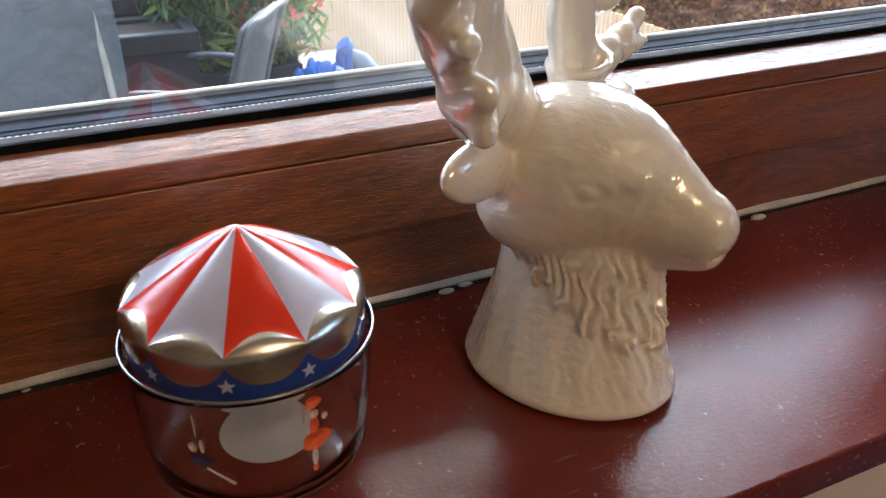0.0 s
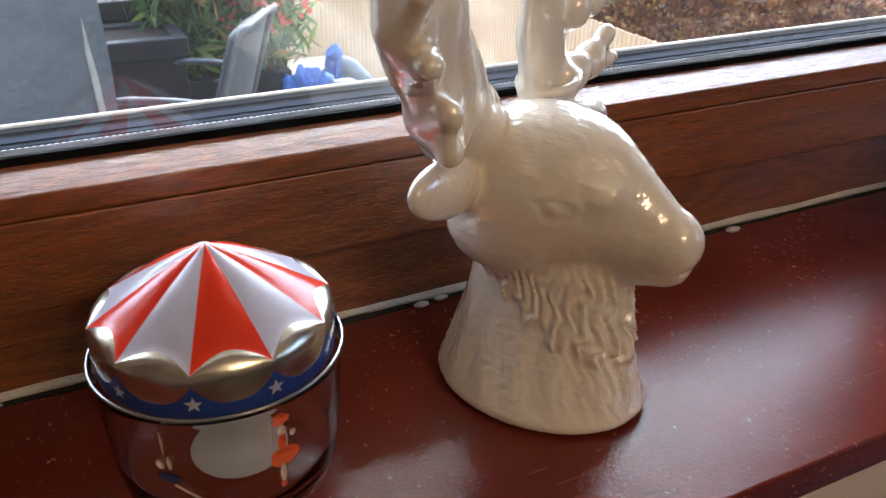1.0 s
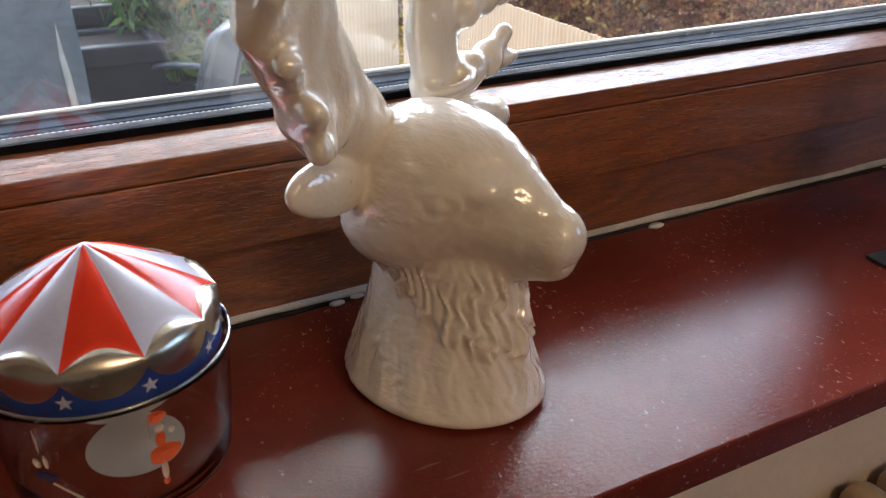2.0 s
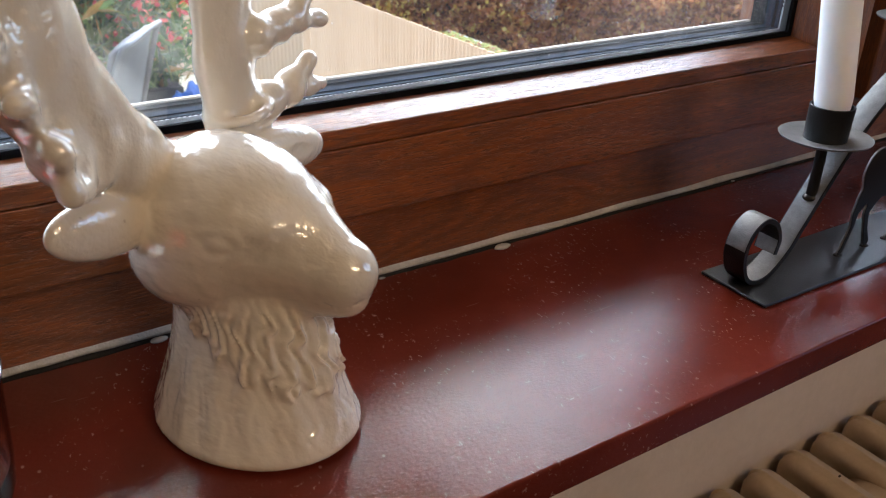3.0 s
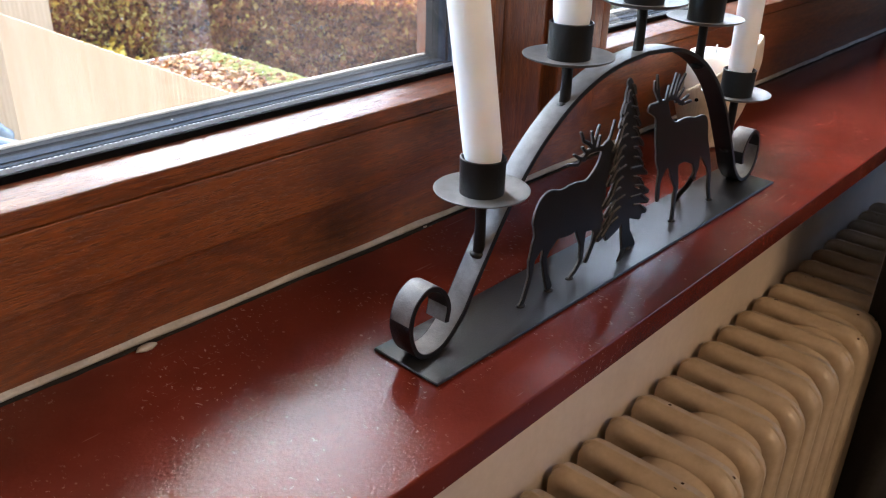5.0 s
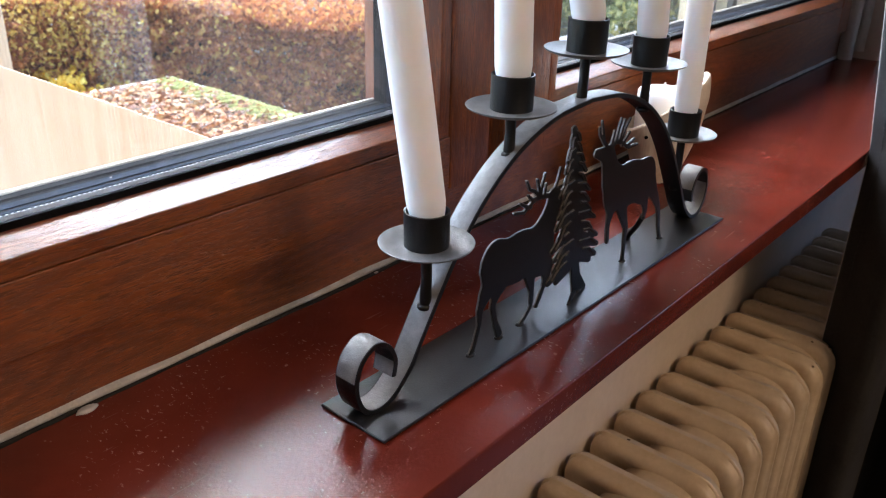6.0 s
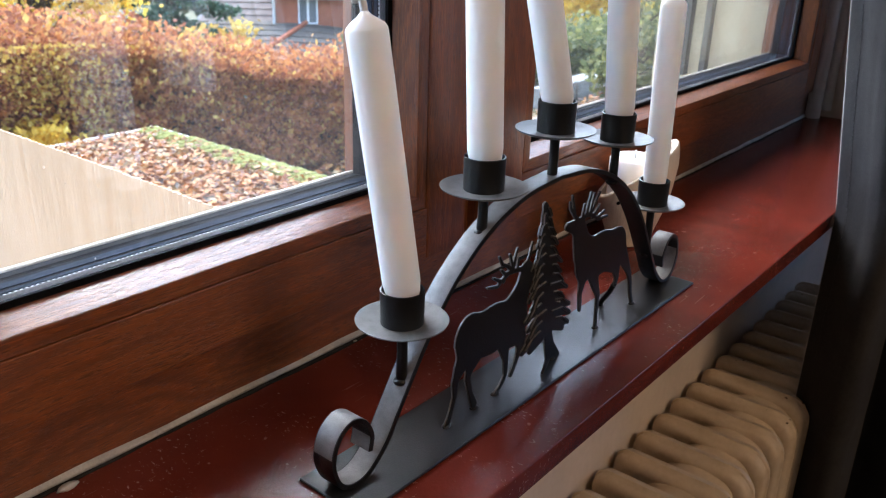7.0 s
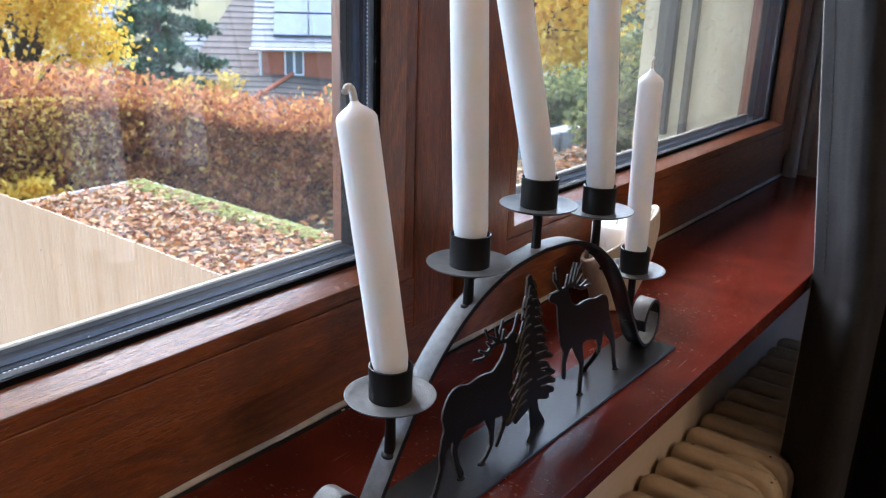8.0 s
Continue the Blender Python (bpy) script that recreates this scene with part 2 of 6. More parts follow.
# ---- mesh helpers ----
def part(name, bm, material, parent=None, label="", smooth=False):
    """Links a bmesh as one mesh object, under a thing or a part if one is given."""
    me = bpy.data.meshes.new(name)
    bmesh.ops.recalc_face_normals(bm, faces=bm.faces)
    bm.to_mesh(me)
    bm.free()
    ob = new(name, me)
    for mm in material if isinstance(material, (list, tuple)) else [material]:
        me.materials.append(mm)
    if smooth:
        me.shade_smooth()
        if smooth is not True:
            me.set_sharp_from_angle(angle=radians(smooth))
    ob.parent = parent
    if label:
        ob["label"] = label
    return ob


def thing(name, m=None, **tags):
    ob = new(name)
    ob.empty_display_size = 0.05
    if m is not None:
        ob.matrix_world = m
    return tagged(ob, **tags)


def add_box(bm, x0, x1, y0, y1, z0, z1, bevel=0.0, seg=2):
    r = bmesh.ops.create_cube(bm, size=1)
    vs = r["verts"]
    bmesh.ops.scale(bm, verts=vs, vec=(x1 - x0, y1 - y0, z1 - z0))
    bmesh.ops.translate(bm, verts=vs, vec=((x0 + x1) / 2, (y0 + y1) / 2, (z0 + z1) / 2))
    if bevel:
        es = list({e for v in vs for e in v.link_edges})
        bmesh.ops.bevel(bm, geom=es, offset=bevel, segments=seg, affect="EDGES", profile=0.5)
    return vs


def box(x0, x1, y0, y1, z0, z1, bevel=0.0, seg=2):
    bm = bmesh.new()
    add_box(bm, x0, x1, y0, y1, z0, z1, bevel, seg)
    return bm


def extrude_profile(pts, x0, x1, axis="x", bm=None):
    """A bar of the closed profile pts, from x0 to x1 along an axis; profile in (y, z) for x, (x, y) for z."""
    bm = bm or bmesh.new()
    put = (lambda p, u: (u, p[0], p[1])) if axis == "x" else ((lambda p, u: (p[0], p[1], u)) if axis == "z" else (lambda p, u: (p[0], u, p[1])))
    a = [bm.verts.new(put(p, x0)) for p in pts]
    b = [bm.verts.new(put(p, x1)) for p in pts]
    n = len(pts)
    for k in range(n):
        bm.faces.new((a[k], a[(k + 1) % n], b[(k + 1) % n], b[k]))
    bm.faces.new(a[::-1])
    bm.faces.new(b)
    return bm


def lathe(profile, seg=48, bm=None, close=False):
    """Revolves (radius, z) points round z."""
    bm = bm or bmesh.new()
    rings = []
    for r, z in profile:
        if r < 1e-6:
            rings.append([bm.verts.new((0, 0, z))])
        else:
            rings.append([bm.verts.new((r * math.cos(2 * math.pi * k / seg), r * math.sin(2 * math.pi * k / seg), z)) for k in range(seg)])
    pairs = list(zip(rings, rings[1:])) + ([(rings[-1], rings[0])] if close else [])
    for a, b in pairs:
        for k in range(seg):
            j = (k + 1) % seg
            if len(a) == 1 and len(b) == 1:
                continue
            if len(a) == 1:
                bm.faces.new((a[0], b[j], b[k]))
            elif len(b) == 1:
                bm.faces.new((a[k], a[j], b[0]))
            else:
                bm.faces.new((a[k], a[j], b[j], b[k]))
    return bm


def tube(points, radii, seg=10, bm=None):
    """A round bar along points with a radius at each."""
    bm = bm or bmesh.new()
    pts = [Vector(p) for p in points]
    rings, side = [], None
    for k, p in enumerate(pts):
        d = (pts[min(k + 1, len(pts) - 1)] - pts[max(k - 1, 0)]).normalized()
        ref = side if side is not None else (Vector((0, 0, 1)) if abs(d.z) < 0.9 else Vector((1, 0, 0)))
        u = d.cross(ref).cross(d).normalized() if side is not None else d.cross(ref).normalized()
        side = u
        w = d.cross(u)
        r = radii[k] if isinstance(radii, (list, tuple)) else radii
        rings.append([bm.verts.new(p + r * (u * math.cos(2 * math.pi * a / seg) + w * math.sin(2 * math.pi * a / seg))) for a in range(seg)])
    for a, b in zip(rings, rings[1:]):
        for k in range(seg):
            bm.faces.new((a[k], a[(k + 1) % seg], b[(k + 1) % seg], b[k]))
    bm.faces.new(rings[0][::-1])
    bm.faces.new(rings[-1])
    return bm


def spline(ctrl, n):
    """Catmull-Rom through the control points, n steps a span."""
    c = [Vector(p) for p in ctrl]
    c = [2 * c[0] - c[1]] + c + [2 * c[-1] - c[-2]]
    out = []
    for k in range(1, len(c) - 2):
        for s in range(n):
            u = s / n
            a, b, d, e = c[k - 1], c[k], c[k + 1], c[k + 2]
            out.append(0.5 * ((2 * b) + (d - a) * u + (2 * a - 5 * b + 4 * d - e) * u * u + (3 * b - a - 3 * d + e) * u ** 3))
    return out + [c[-2]]


def surface_net(field, origin, h):
    """Quads of the zero level of a field of distances on a grid."""
    F = field
    dims = [n - 1 for n in F.shape]
    corner = lambda c: F[c[0]:c[0] + dims[0], c[1]:c[1] + dims[1], c[2]:c[2] + dims[2]]
    cs = [(i, j, k) for i in (0, 1) for j in (0, 1) for k in (0, 1)]
    count = sum((corner(c) < 0).astype(np.int8) for c in cs)
    mixed = (count > 0) & (count < 8)
    idx = -np.ones(mixed.shape, dtype=np.int64)
    idx[mixed] = np.arange(mixed.sum())
    base = np.argwhere(mixed).astype(float)
    pos, num = np.zeros_like(base), np.zeros(len(base))
    vals = {c: corner(c)[mixed] for c in cs}
    for a in cs:
        for ax in range(3):
            if a[ax] == 0:
                b = tuple(1 if q == ax else a[q] for q in range(3))
                fa, fb = vals[a], vals[b]
                cross = (fa < 0) != (fb < 0)
                u = np.where(cross, fa / np.where(cross, fa - fb, 1), 0)
                p = np.tile(np.array(a, float), (len(base), 1))
                p[:, ax] += u
                pos += p * cross[:, None]
                num += cross
    verts = (base + pos / num[:, None]) * h + np.array(origin)
    faces = []
    neg = F < 0
    for ax in range(3):
        o1, o2 = [q for q in range(3) if q != ax]
        lo = [slice(1, -1)] * 3
        hi = [slice(1, -1)] * 3
        lo[ax], hi[ax] = slice(0, -1), slice(1, None)
        s0, s1 = neg[tuple(lo)], neg[tuple(hi)]
        e = np.argwhere(s0 != s1)
        first = s0[s0 != s1]
        off = np.ones(3, int)
        off[ax] = 0
        e = e + off
        quad = []
        for d1, d2 in ((1, 1), (0, 1), (0, 0), (1, 0)):
            q = e.copy()
            q[:, o1] -= d1
            q[:, o2] -= d2
            quad.append(idx[q[:, 0], q[:, 1], q[:, 2]])
        quad = np.stack(quad, 1)
        flip = first if ax != 1 else ~first
        quad[~flip] = quad[~flip][:, ::-1]
        faces.append(quad)
    return verts, np.concatenate(faces)


def net_object(name, field, origin, h, material, parent=None, relax=0):
    v, f = surface_net(field, origin, h)
    for _ in range(relax):
        acc, cnt = np.zeros_like(v), np.zeros(len(v))
        for k in range(4):
            np.add.at(acc, f[:, k], v[f[:, (k + 1) % 4]] + v[f[:, (k + 3) % 4]])
            np.add.at(cnt, f[:, k], 2)
        v = 0.5 * v + 0.5 * acc / cnt[:, None]
    me = bpy.data.meshes.new(name)
    me.from_pydata(v.tolist(), [], f.tolist())
    me.materials.append(material)
    me.shade_smooth()
    ob = new(name, me)
    ob.parent = parent
    return ob


def smin(a, b, k):
    h = np.clip(0.5 + 0.5 * (b - a) / k, 0, 1)
    return b + (a - b) * h - k * h * (1 - h)


def ell(P, c, r):
    """About the distance to an ellipsoid."""
    q = [(P[k] - c[k]) / r[k] for k in range(3)]
    n = np.sqrt(q[0] ** 2 + q[1] ** 2 + q[2] ** 2)
    return (n - 1) * min(r)


def cone(P, a, b, ra, rb, flat=(1, 1, 1)):
    """Distance to a round cone from a to b, in space stretched by flat."""
    A, B = [a[k] * flat[k] for k in range(3)], [b[k] * flat[k] for k in range(3)]
    d = [B[k] - A[k] for k in range(3)]
    L = sum(q * q for q in d)
    u = np.clip(sum((P[k] * flat[k] - A[k]) * d[k] for k in range(3)) / L, 0, 1)
    dist = np.sqrt(sum((P[k] * flat[k] - A[k] - u * d[k]) ** 2 for k in range(3)))
    return dist - (ra + (rb - ra) * u)


# ---- the room and its window wall ----
X0, X1, ZH = -0.40, 1.505, 1.36     # the window's opening
FLOOR = -0.90
SILL_F = -0.181


def structure(name, bm, material, label, **kw):
    return tagged(part(name, bm, material, **kw), label=label, kind="structure", category=name.split("_")[0])


structure("floor", box(-1.6, 3.0, -5.2, -0.05, FLOOR - 0.1, FLOOR), M_FLOOR, "brown wooden floor boards of the dim room")
structure("ceiling", box(-1.6, 3.0, -5.2, 0.3, 1.75, 1.85), M_CEIL, "off-white painted ceiling")
structure("wall_south", box(-1.7, 3.1, -5.35, -5.2, FLOOR - 0.1, 1.85), M_ROOM, "unseen wall behind the camera, darkened for a dim room")
structure("wall_west", box(-1.75, -1.6, -5.2, 0.3, FLOOR - 0.1, 1.85), M_ROOM, "plain side wall, darkened for a dim room")
EY0, EY1, EZ0, EZ1 = -2.9, -1.2, 0.42, 1.45      # opening of the side window
bm = bmesh.new()
add_box(bm, 3.0, 3.15, -5.2, EY0, FLOOR - 0.1, 1.85)
add_box(bm, 3.0, 3.15, EY1, 0.3, FLOOR - 0.1, 1.85)
add_box(bm, 3.0, 3.15, EY0, EY1, FLOOR - 0.1, EZ0)
add_box(bm, 3.0, 3.15, EY0, EY1, EZ1, 1.85)
structure("wall_east", bm, M_ROOM, "side wall with a window, darkened for a dim room")
bm = bmesh.new()
add_box(bm, -1.6, 3.0, -0.071, 0.20, FLOOR - 1.2, -0.030)
add_box(bm, -1.6, X0, -0.055, 0.26, -0.030, 1.75)
add_box(bm, X1, 3.0, -0.055, 0.26, -0.030, 1.75)
add_box(bm, X0, X1, -0.055, 0.26, ZH, 1.75)
structure("wall_north", bm, M_WALL, "cream painted window wall with a radiator recess below")

# inner sill board, with a rounded front edge
pts = [(0.012, -0.018), (0.012, 0.0)]
for k in range(7):
    a = radians(90 + 15 * k)
    pts.append((SILL_F + 0.0014 + 0.0014 * math.cos(a), -0.0014 + 0.0014 * math.sin(a)))
for k in range(7):
    a = radians(180 + 15 * k)
    pts.append((SILL_F + 0.0014 + 0.0014 * math.cos(a), -0.0166 + 0.0014 * math.sin(a)))
structure("window_sill", extrude_profile(pts, X0, X1 + 0.02), M_SILL, "dark red glossy painted window sill, scratched and scuffed", smooth=40)

M_GRIME = paint("black_dirt", (0.006, 0.005, 0.004), (0.02, 0.016, 0.013), 90, 0.9, bump=0.6)
# bead of old sealant along the frame, with loose chips
bm = bmesh.new()
rng = random.Random(4)
prev = None
n = 420
for k in range(n + 1):
    x = -0.87 + (X1 + 0.87) * k / n
    w = 0.0025 + 0.0010 * noise.noise((x * 14, 0, 0)) + 0.0007 * noise.noise((x * 70, 3, 0))
    hgt = 0.0054 + 0.0013 * noise.noise((x * 20, 7, 0))
    ring = [bm.verts.new(q) for q in ((x, 0.001, 0.0011), (x, -w, 0.0013), (x, -w * 0.8, hgt * 0.55), (x, 0.001, hgt))]
    if prev:
        for a in range(3):
            bm.faces.new((prev[a], prev[a + 1], ring[a + 1], ring[a]))
    prev = ring
grime = bmesh.new()
prev = None
for k in range(n + 1):
    x = -0.87 + (X1 + 0.87) * k / n
    w = 0.0050 + 0.0024 * noise.noise((x * 9, 11, 0)) + 0.0012 * noise.noise((x * 55, 5, 0))
    ring = [grime.verts.new(q) for q in ((x, 0.0005, 0.0001), (x, -w, 0.00015), (x, -w * 0.7, 0.0009), (x, 0.0005, 0.0010))]
    if prev:
        for a in range(3):
            grime.faces.new((prev[a], prev[a + 1], ring[a + 1], ring[a]))
    prev = ring
sealant = structure("sealant_joint", bm, M_CAULK, "cracked white sealant strip between sill and window frame", smooth=True)
part("grime", grime, M_GRIME, sealant, "black dirt in the open joint", smooth=True)
for cx, cy, s in ((0.0, -0.006, 0.0045), (0.012, -0.004, 0.004), (0.213, -0.0075, 0.0058), (0.128, -0.006, 0.002), (0.43, -0.005, 0.002), (-0.2, -0.004, 0.002)):
    bm = bmesh.new()
    bmesh.ops.create_icosphere(bm, subdivisions=2, radius=1)
    for v in bm.verts:
        q = v.co
        v.co = Vector((cx + s * q.x * (1 + 0.35 * noise.noise(q * 2 + Vector((cx * 50, 0, 0)))), cy + s * 0.55 * q.y, max(0.0002, 0.0012 + 0.28 * s * q.z * (1 + 0.4 * noise.noise(q * 3)))))
    part("sealant_chip", bm, M_CAULK, sealant, smooth=True)


# ---- window frame and sashes ----
frame_thing = thing("window_frame_outer", label="mahogany-stained wooden window frame with a central post", category="window frame", kind="structure")
part("bottom_rail", box(X0, X1, 0.0, 0.062, -0.022, 0.0462, 0.002), M_WOOD_X, frame_thing)
part("top_rail", box(X0, X1, 0.0, 0.062, ZH - 0.045, ZH, 0.002), M_WOOD_X, frame_thing)
part("side_post", box(X0, X0 + 0.05, 0.0005, 0.0615, 0.0466, ZH - 0.0455, 0.002), M_WOOD_Z, frame_thing)
part("side_post", box(X1 - 0.055, X1, 0.0005, 0.0615, 0.0466, ZH - 0.0455, 0.002), M_WOOD_Z, frame_thing)
part("centre_post", box(0.528, 0.583, 0.0005, 0.0615, 0.0466, ZH - 0.0455, 0.002), M_WOOD_Z, frame_thing)


def rounded(pts, k_list, r, seg=4):
    """Rounds the corners named in k_list of a closed profile."""
    out = []
    n = len(pts)
    for k, p in enumerate(pts):
        if k not in k_list:
            out.append(p)
            continue
        p, a, b = Vector(p), Vector(pts[k - 1]), Vector(pts[(k + 1) % n])
        u, w = (a - p).normalized(), (b - p).normalized()
        for s in range(seg + 1):
            f = s / seg
            out.append(tuple(p + u * r * (1 - f) ** 2 + w * r * f ** 2))
    return out


def sash(name, xl, xr, zb, zt, gl, gr, gb, gt, label):
    """A wooden sash with mitred glazing beads, double spacers and panes. g*: the edges of the glass."""
    s = thing(name, label=label, category="window", kind="structure")
    F, B = -0.012, 0.060
    sight = 0.0156       # bead width
    S = 0.0085           # depth of the glass behind the rails' rebate
    # rails and stiles up to the bead; outer lips of the sash stand behind the glass
    prof = lambda z0, z1, zo: rounded([(F, z0), (F, z1), (0.0005, z1), (0.0005, z1 - 0.006), (0.044, z1 - 0.006), (0.044, zo), (B, zo - 0.002), (B, z0)], (0, 1), 0.0009)
    up = [(y, z) for y, z in prof(zb, gb - sight, gb - 0.0022)]
    part("bottom_rail", extrude_profile(up, xl + 0.0005, xr - 0.0005), M_WOOD_X, s, smooth=35)
    down = [(y, zt - (z - zb)) for y, z in prof(zb, zb + (zt - gt) - sight, zb + (zt - gt))]
    part("top_rail", extrude_profile(down, xl + 0.0005, xr - 0.0005), M_WOOD_X, s, smooth=35)
    zl, zh = gb - sight - 0.0, gt + sight
    left = rounded([(xl, F - 0.0006), (gl - sight, F - 0.0006), (gl - sight, 0.0005), (gl - sight - 0.006, 0.0005), (gl - sight - 0.006, 0.044), (gl, 0.044), (gl - 0.004, B + 0.0006), (xl, B + 0.0006)], (0, 1), 0.0022)
    part("stile", extrude_profile(left, zb, zt, "z"), M_WOOD_Z, s, smooth=35)
    right = rounded([(xr, F - 0.0006), (gr + sight, F - 0.0006), (gr + sight, 0.0005), (gr + sight + 0.006, 0.0005), (gr + sight + 0.006, 0.044), (gr, 0.044), (gr + 0.004, B + 0.0006), (xr, B + 0.0006)], (0, 1), 0.0022)
    part("stile", extrude_profile(right, zb, zt, "z"), M_WOOD_Z, s, smooth=35)

    # glazing beads, mitred: profile (depth, height over the bead's foot)
    g = 0.0005
    bead = rounded([(0.0004, g), (F + 0.0004, g), (F + 0.0004, sight - 0.0048), (0.0090, sight), (0.0090, g)], (1, 2), 0.0009)

    def run(a, b, inward, along):
        bm = bmesh.new()
        rings = []
        for end, sign in ((a, 1), (b, -1)):
            ring = []
            for y, hh in bead:
                q = Vector(end) + Vector(along) * (sign * hh) + Vector(inward) * hh
                ring.append(bm.verts.new((q.x, y, q.z)))
            rings.append(ring)
        n = len(bead)
        for k in range(n):
            bm.faces.new((rings[0][k], rings[0][(k + 1) % n], rings[1][(k + 1) % n], rings[1][k]))
        bm.faces.new(rings[0][::-1])
        bm.faces.new(rings[1])
        return bm
    x0, x1, z0, z1 = gl - sight, gr + sight, gb - sight, gt + sight
    part("glazing_bead", run((x0, 0, z0), (x1, 0, z0), (0, 0, 1), (1, 0, 0)), M_WOOD_X, s, smooth=35)
    part("glazing_bead", run((x0, 0, z1), (x1, 0, z1), (0, 0, -1), (1, 0, 0)), M_WOOD_X, s, smooth=35)
    part("glazing_bead", run((x0, 0, z0), (x0, 0, z1), (1, 0, 0), (0, 0, 1)), M_WOOD_Z, s, smooth=35)
    part("glazing_bead", run((x1, 0, z0), (x1, 0, z1), (-1, 0, 0), (0, 0, 1)), M_WOOD_Z, s, smooth=35)

    def ring_bar(y0, y1, lo, hi, material, nm):
        """A rectangular ring round the glass, from lo to hi inside its edge."""
        y0, y1 = y0 + S, y1 + S
        bm = bmesh.new()
        add_box(bm, gl + lo, gr - lo, y0, y1, gb + lo, gb + hi)
        add_box(bm, gl + lo, gr - lo, y0, y1, gt - hi, gt - lo)
        add_box(bm, gl + lo, gl + hi, y0, y1, gb + hi, gt - hi)
        add_box(bm, gr - hi, gr - lo, y0, y1, gb + hi, gt - hi)
        return part(nm, bm, material, s)
    # drip bar outside, along the bottom of the glass; its paleness paints sky light
    part("drip_bar", box(gl + 0.001, gr - 0.001, 0.0455, 0.0490, gb - 0.0015, gb + 0.0052, 0.0008), M_DRIP, s, "pale drip bar outside the glass, coloured as lit by sky")
    ring_bar(0.0012, 0.0038, -0.004, 0.0035, M_RUBBER, "inner_gasket")
    ring_bar(0.0097, 0.0354, -0.004, 0.0040, M_RUBBER, "edge_block")
    sp1 = ring_bar(0.0102, 0.0130, -0.003, 0.0046, M_GREYRUB, "spacer")
    ring_bar(0.0083, 0.0095, -0.003, 0.0043, M_SPACER, "spacer_edge")
    ring_bar(0.0138, 0.0146, -0.003, 0.0043, M_RUBBER, "edge_seal")
    sp2 = ring_bar(0.0160, 0.0225, -0.003, 0.0046, M_GREYRUB, "spacer")
    ring_bar(0.0285, 0.0350, -0.004, 0.0046, M_RUBBER, "outer_gasket")
    ring_bar(0.0270, 0.0277, -0.004, 0.0043, M_RUBBER, "outer_seal")
    # vent holes of the inner spacer
    bm = bmesh.new()
    k = gl + 0.02
    while k < gr - 0.02:
        add_box(bm, k, k + 0.0012, 0.0084 + S, 0.0094 + S, gb + 0.0042, gb + 0.00455)
        k += 0.0028
    k = gb + 0.02
    while k < gb + 0.4:
        add_box(bm, gr - 0.00455, gr - 0.0042, 0.0084 + S, 0.0094 + S, k, k + 0.0012)
        k += 0.0028
    tagged(part("spacer_holes", bm, M_RUBBER, s), kind="stuff")
    for y in (0.0042 + S, 0.0235 + S):
        bm = box(gl - 0.003, gr + 0.003, y, y + 0.004, gb - 0.003, gt + 0.003)
        for f in bm.faces:
            f.material_index = 0 if f.calc_center_median().y < y + 0.001 else 1
        p = part("pane", bm, [M_PANE, M_CLEAR], s, "clear slightly dusty window pane")
        p.visible_shadow = False
    return s


M_DRIP = paint("sky_lit_drip_bar", (0.40, 0.355, 0.30), (0.50, 0.45, 0.39), 40, 0.5, bump=0.2)
GB, GT = 0.1022, 1.25
sash("window_1", -0.365, 0.546, 0.0472, 1.325, -0.295, 0.4830, GB, GT, "mahogany-stained wooden window sash, closed")
sash("window_2", 0.566, 1.452, 0.0472, 1.325, 0.640, 1.393, GB, GT, "mahogany-stained wooden window sash, closed")

side_window = thing("window_3", label="plain wooden side window of the room", category="window", kind="structure")
for nm, y0, y1, z0, z1 in (("post", EY0, EY0 + 0.06, EZ0, EZ1), ("post", EY1 - 0.06, EY1, EZ0, EZ1), ("rail", EY0 + 0.06, EY1 - 0.06, EZ0, EZ0 + 0.06), ("rail", EY0 + 0.06, EY1 - 0.06, EZ1 - 0.06, EZ1), ("middle_post", -2.08, -2.02, EZ0 + 0.06, EZ1 - 0.06)):
    part(nm, box(3.03, 3.09, y0, y1, z0, z1, 0.003), M_WOOD_Z, side_window)

# outside: reveal with shutter guides, metal sill
M_STUCCO = paint("cream_stucco", (0.68, 0.60, 0.40), (0.78, 0.70, 0.50), 18, 0.85, bump=0.9, bscale=120, bdist=0.006)
M_GUIDE = paint("grey_shutter_guide", (0.07, 0.07, 0.062), (0.10, 0.10, 0.09), 40, 0.45, bump=0.1)
M_ALU = paint("white_metal_sill", (0.48, 0.48, 0.48), (0.58, 0.58, 0.58), 30, 0.4, bump=0.1)
# added slab, never in view: keeps sky light off the sill's left part
structure("balcony_slab", box(-1.7, 0.95, 0.262, 1.30, 1.50, 1.64, 0.01), M_STUCCO, "unseen plastered slab above the terrace, added to block sky light")
# added overhang, out of view: shuts out the steepest sky light
structure("roof_eave", box(0.952, 3.1, 0.262, 0.46, 1.50, 1.62), M_STUCCO, "unseen plastered overhang above the window, added to cut high sky light")
structure("outer_reveal", box(1.432, X1 + 0.03, 0.064, 0.255, 0.02, ZH), M_STUCCO, "cream stucco window reveal outside")
g2 = thing("shutter_guide", label="grey metal roller shutter guide rail on the reveal", category="guide rail")
part("rail_side", box(1.414, 1.431, 0.156, 0.166, 0.05, ZH, 0.001), M_GUIDE, g2)
part("rail_side", box(1.414, 1.431, 0.190, 0.222, 0.05, ZH, 0.001), M_GUIDE, g2)
structure("outer_sill", extrude_profile([(0.063, 0.022), (0.063, 0.0245), (0.215, -0.0055), (0.215, -0.038), (0.212, -0.038), (0.212, -0.008)], X0, X1), M_ALU, "white sheet metal sill outside the window")
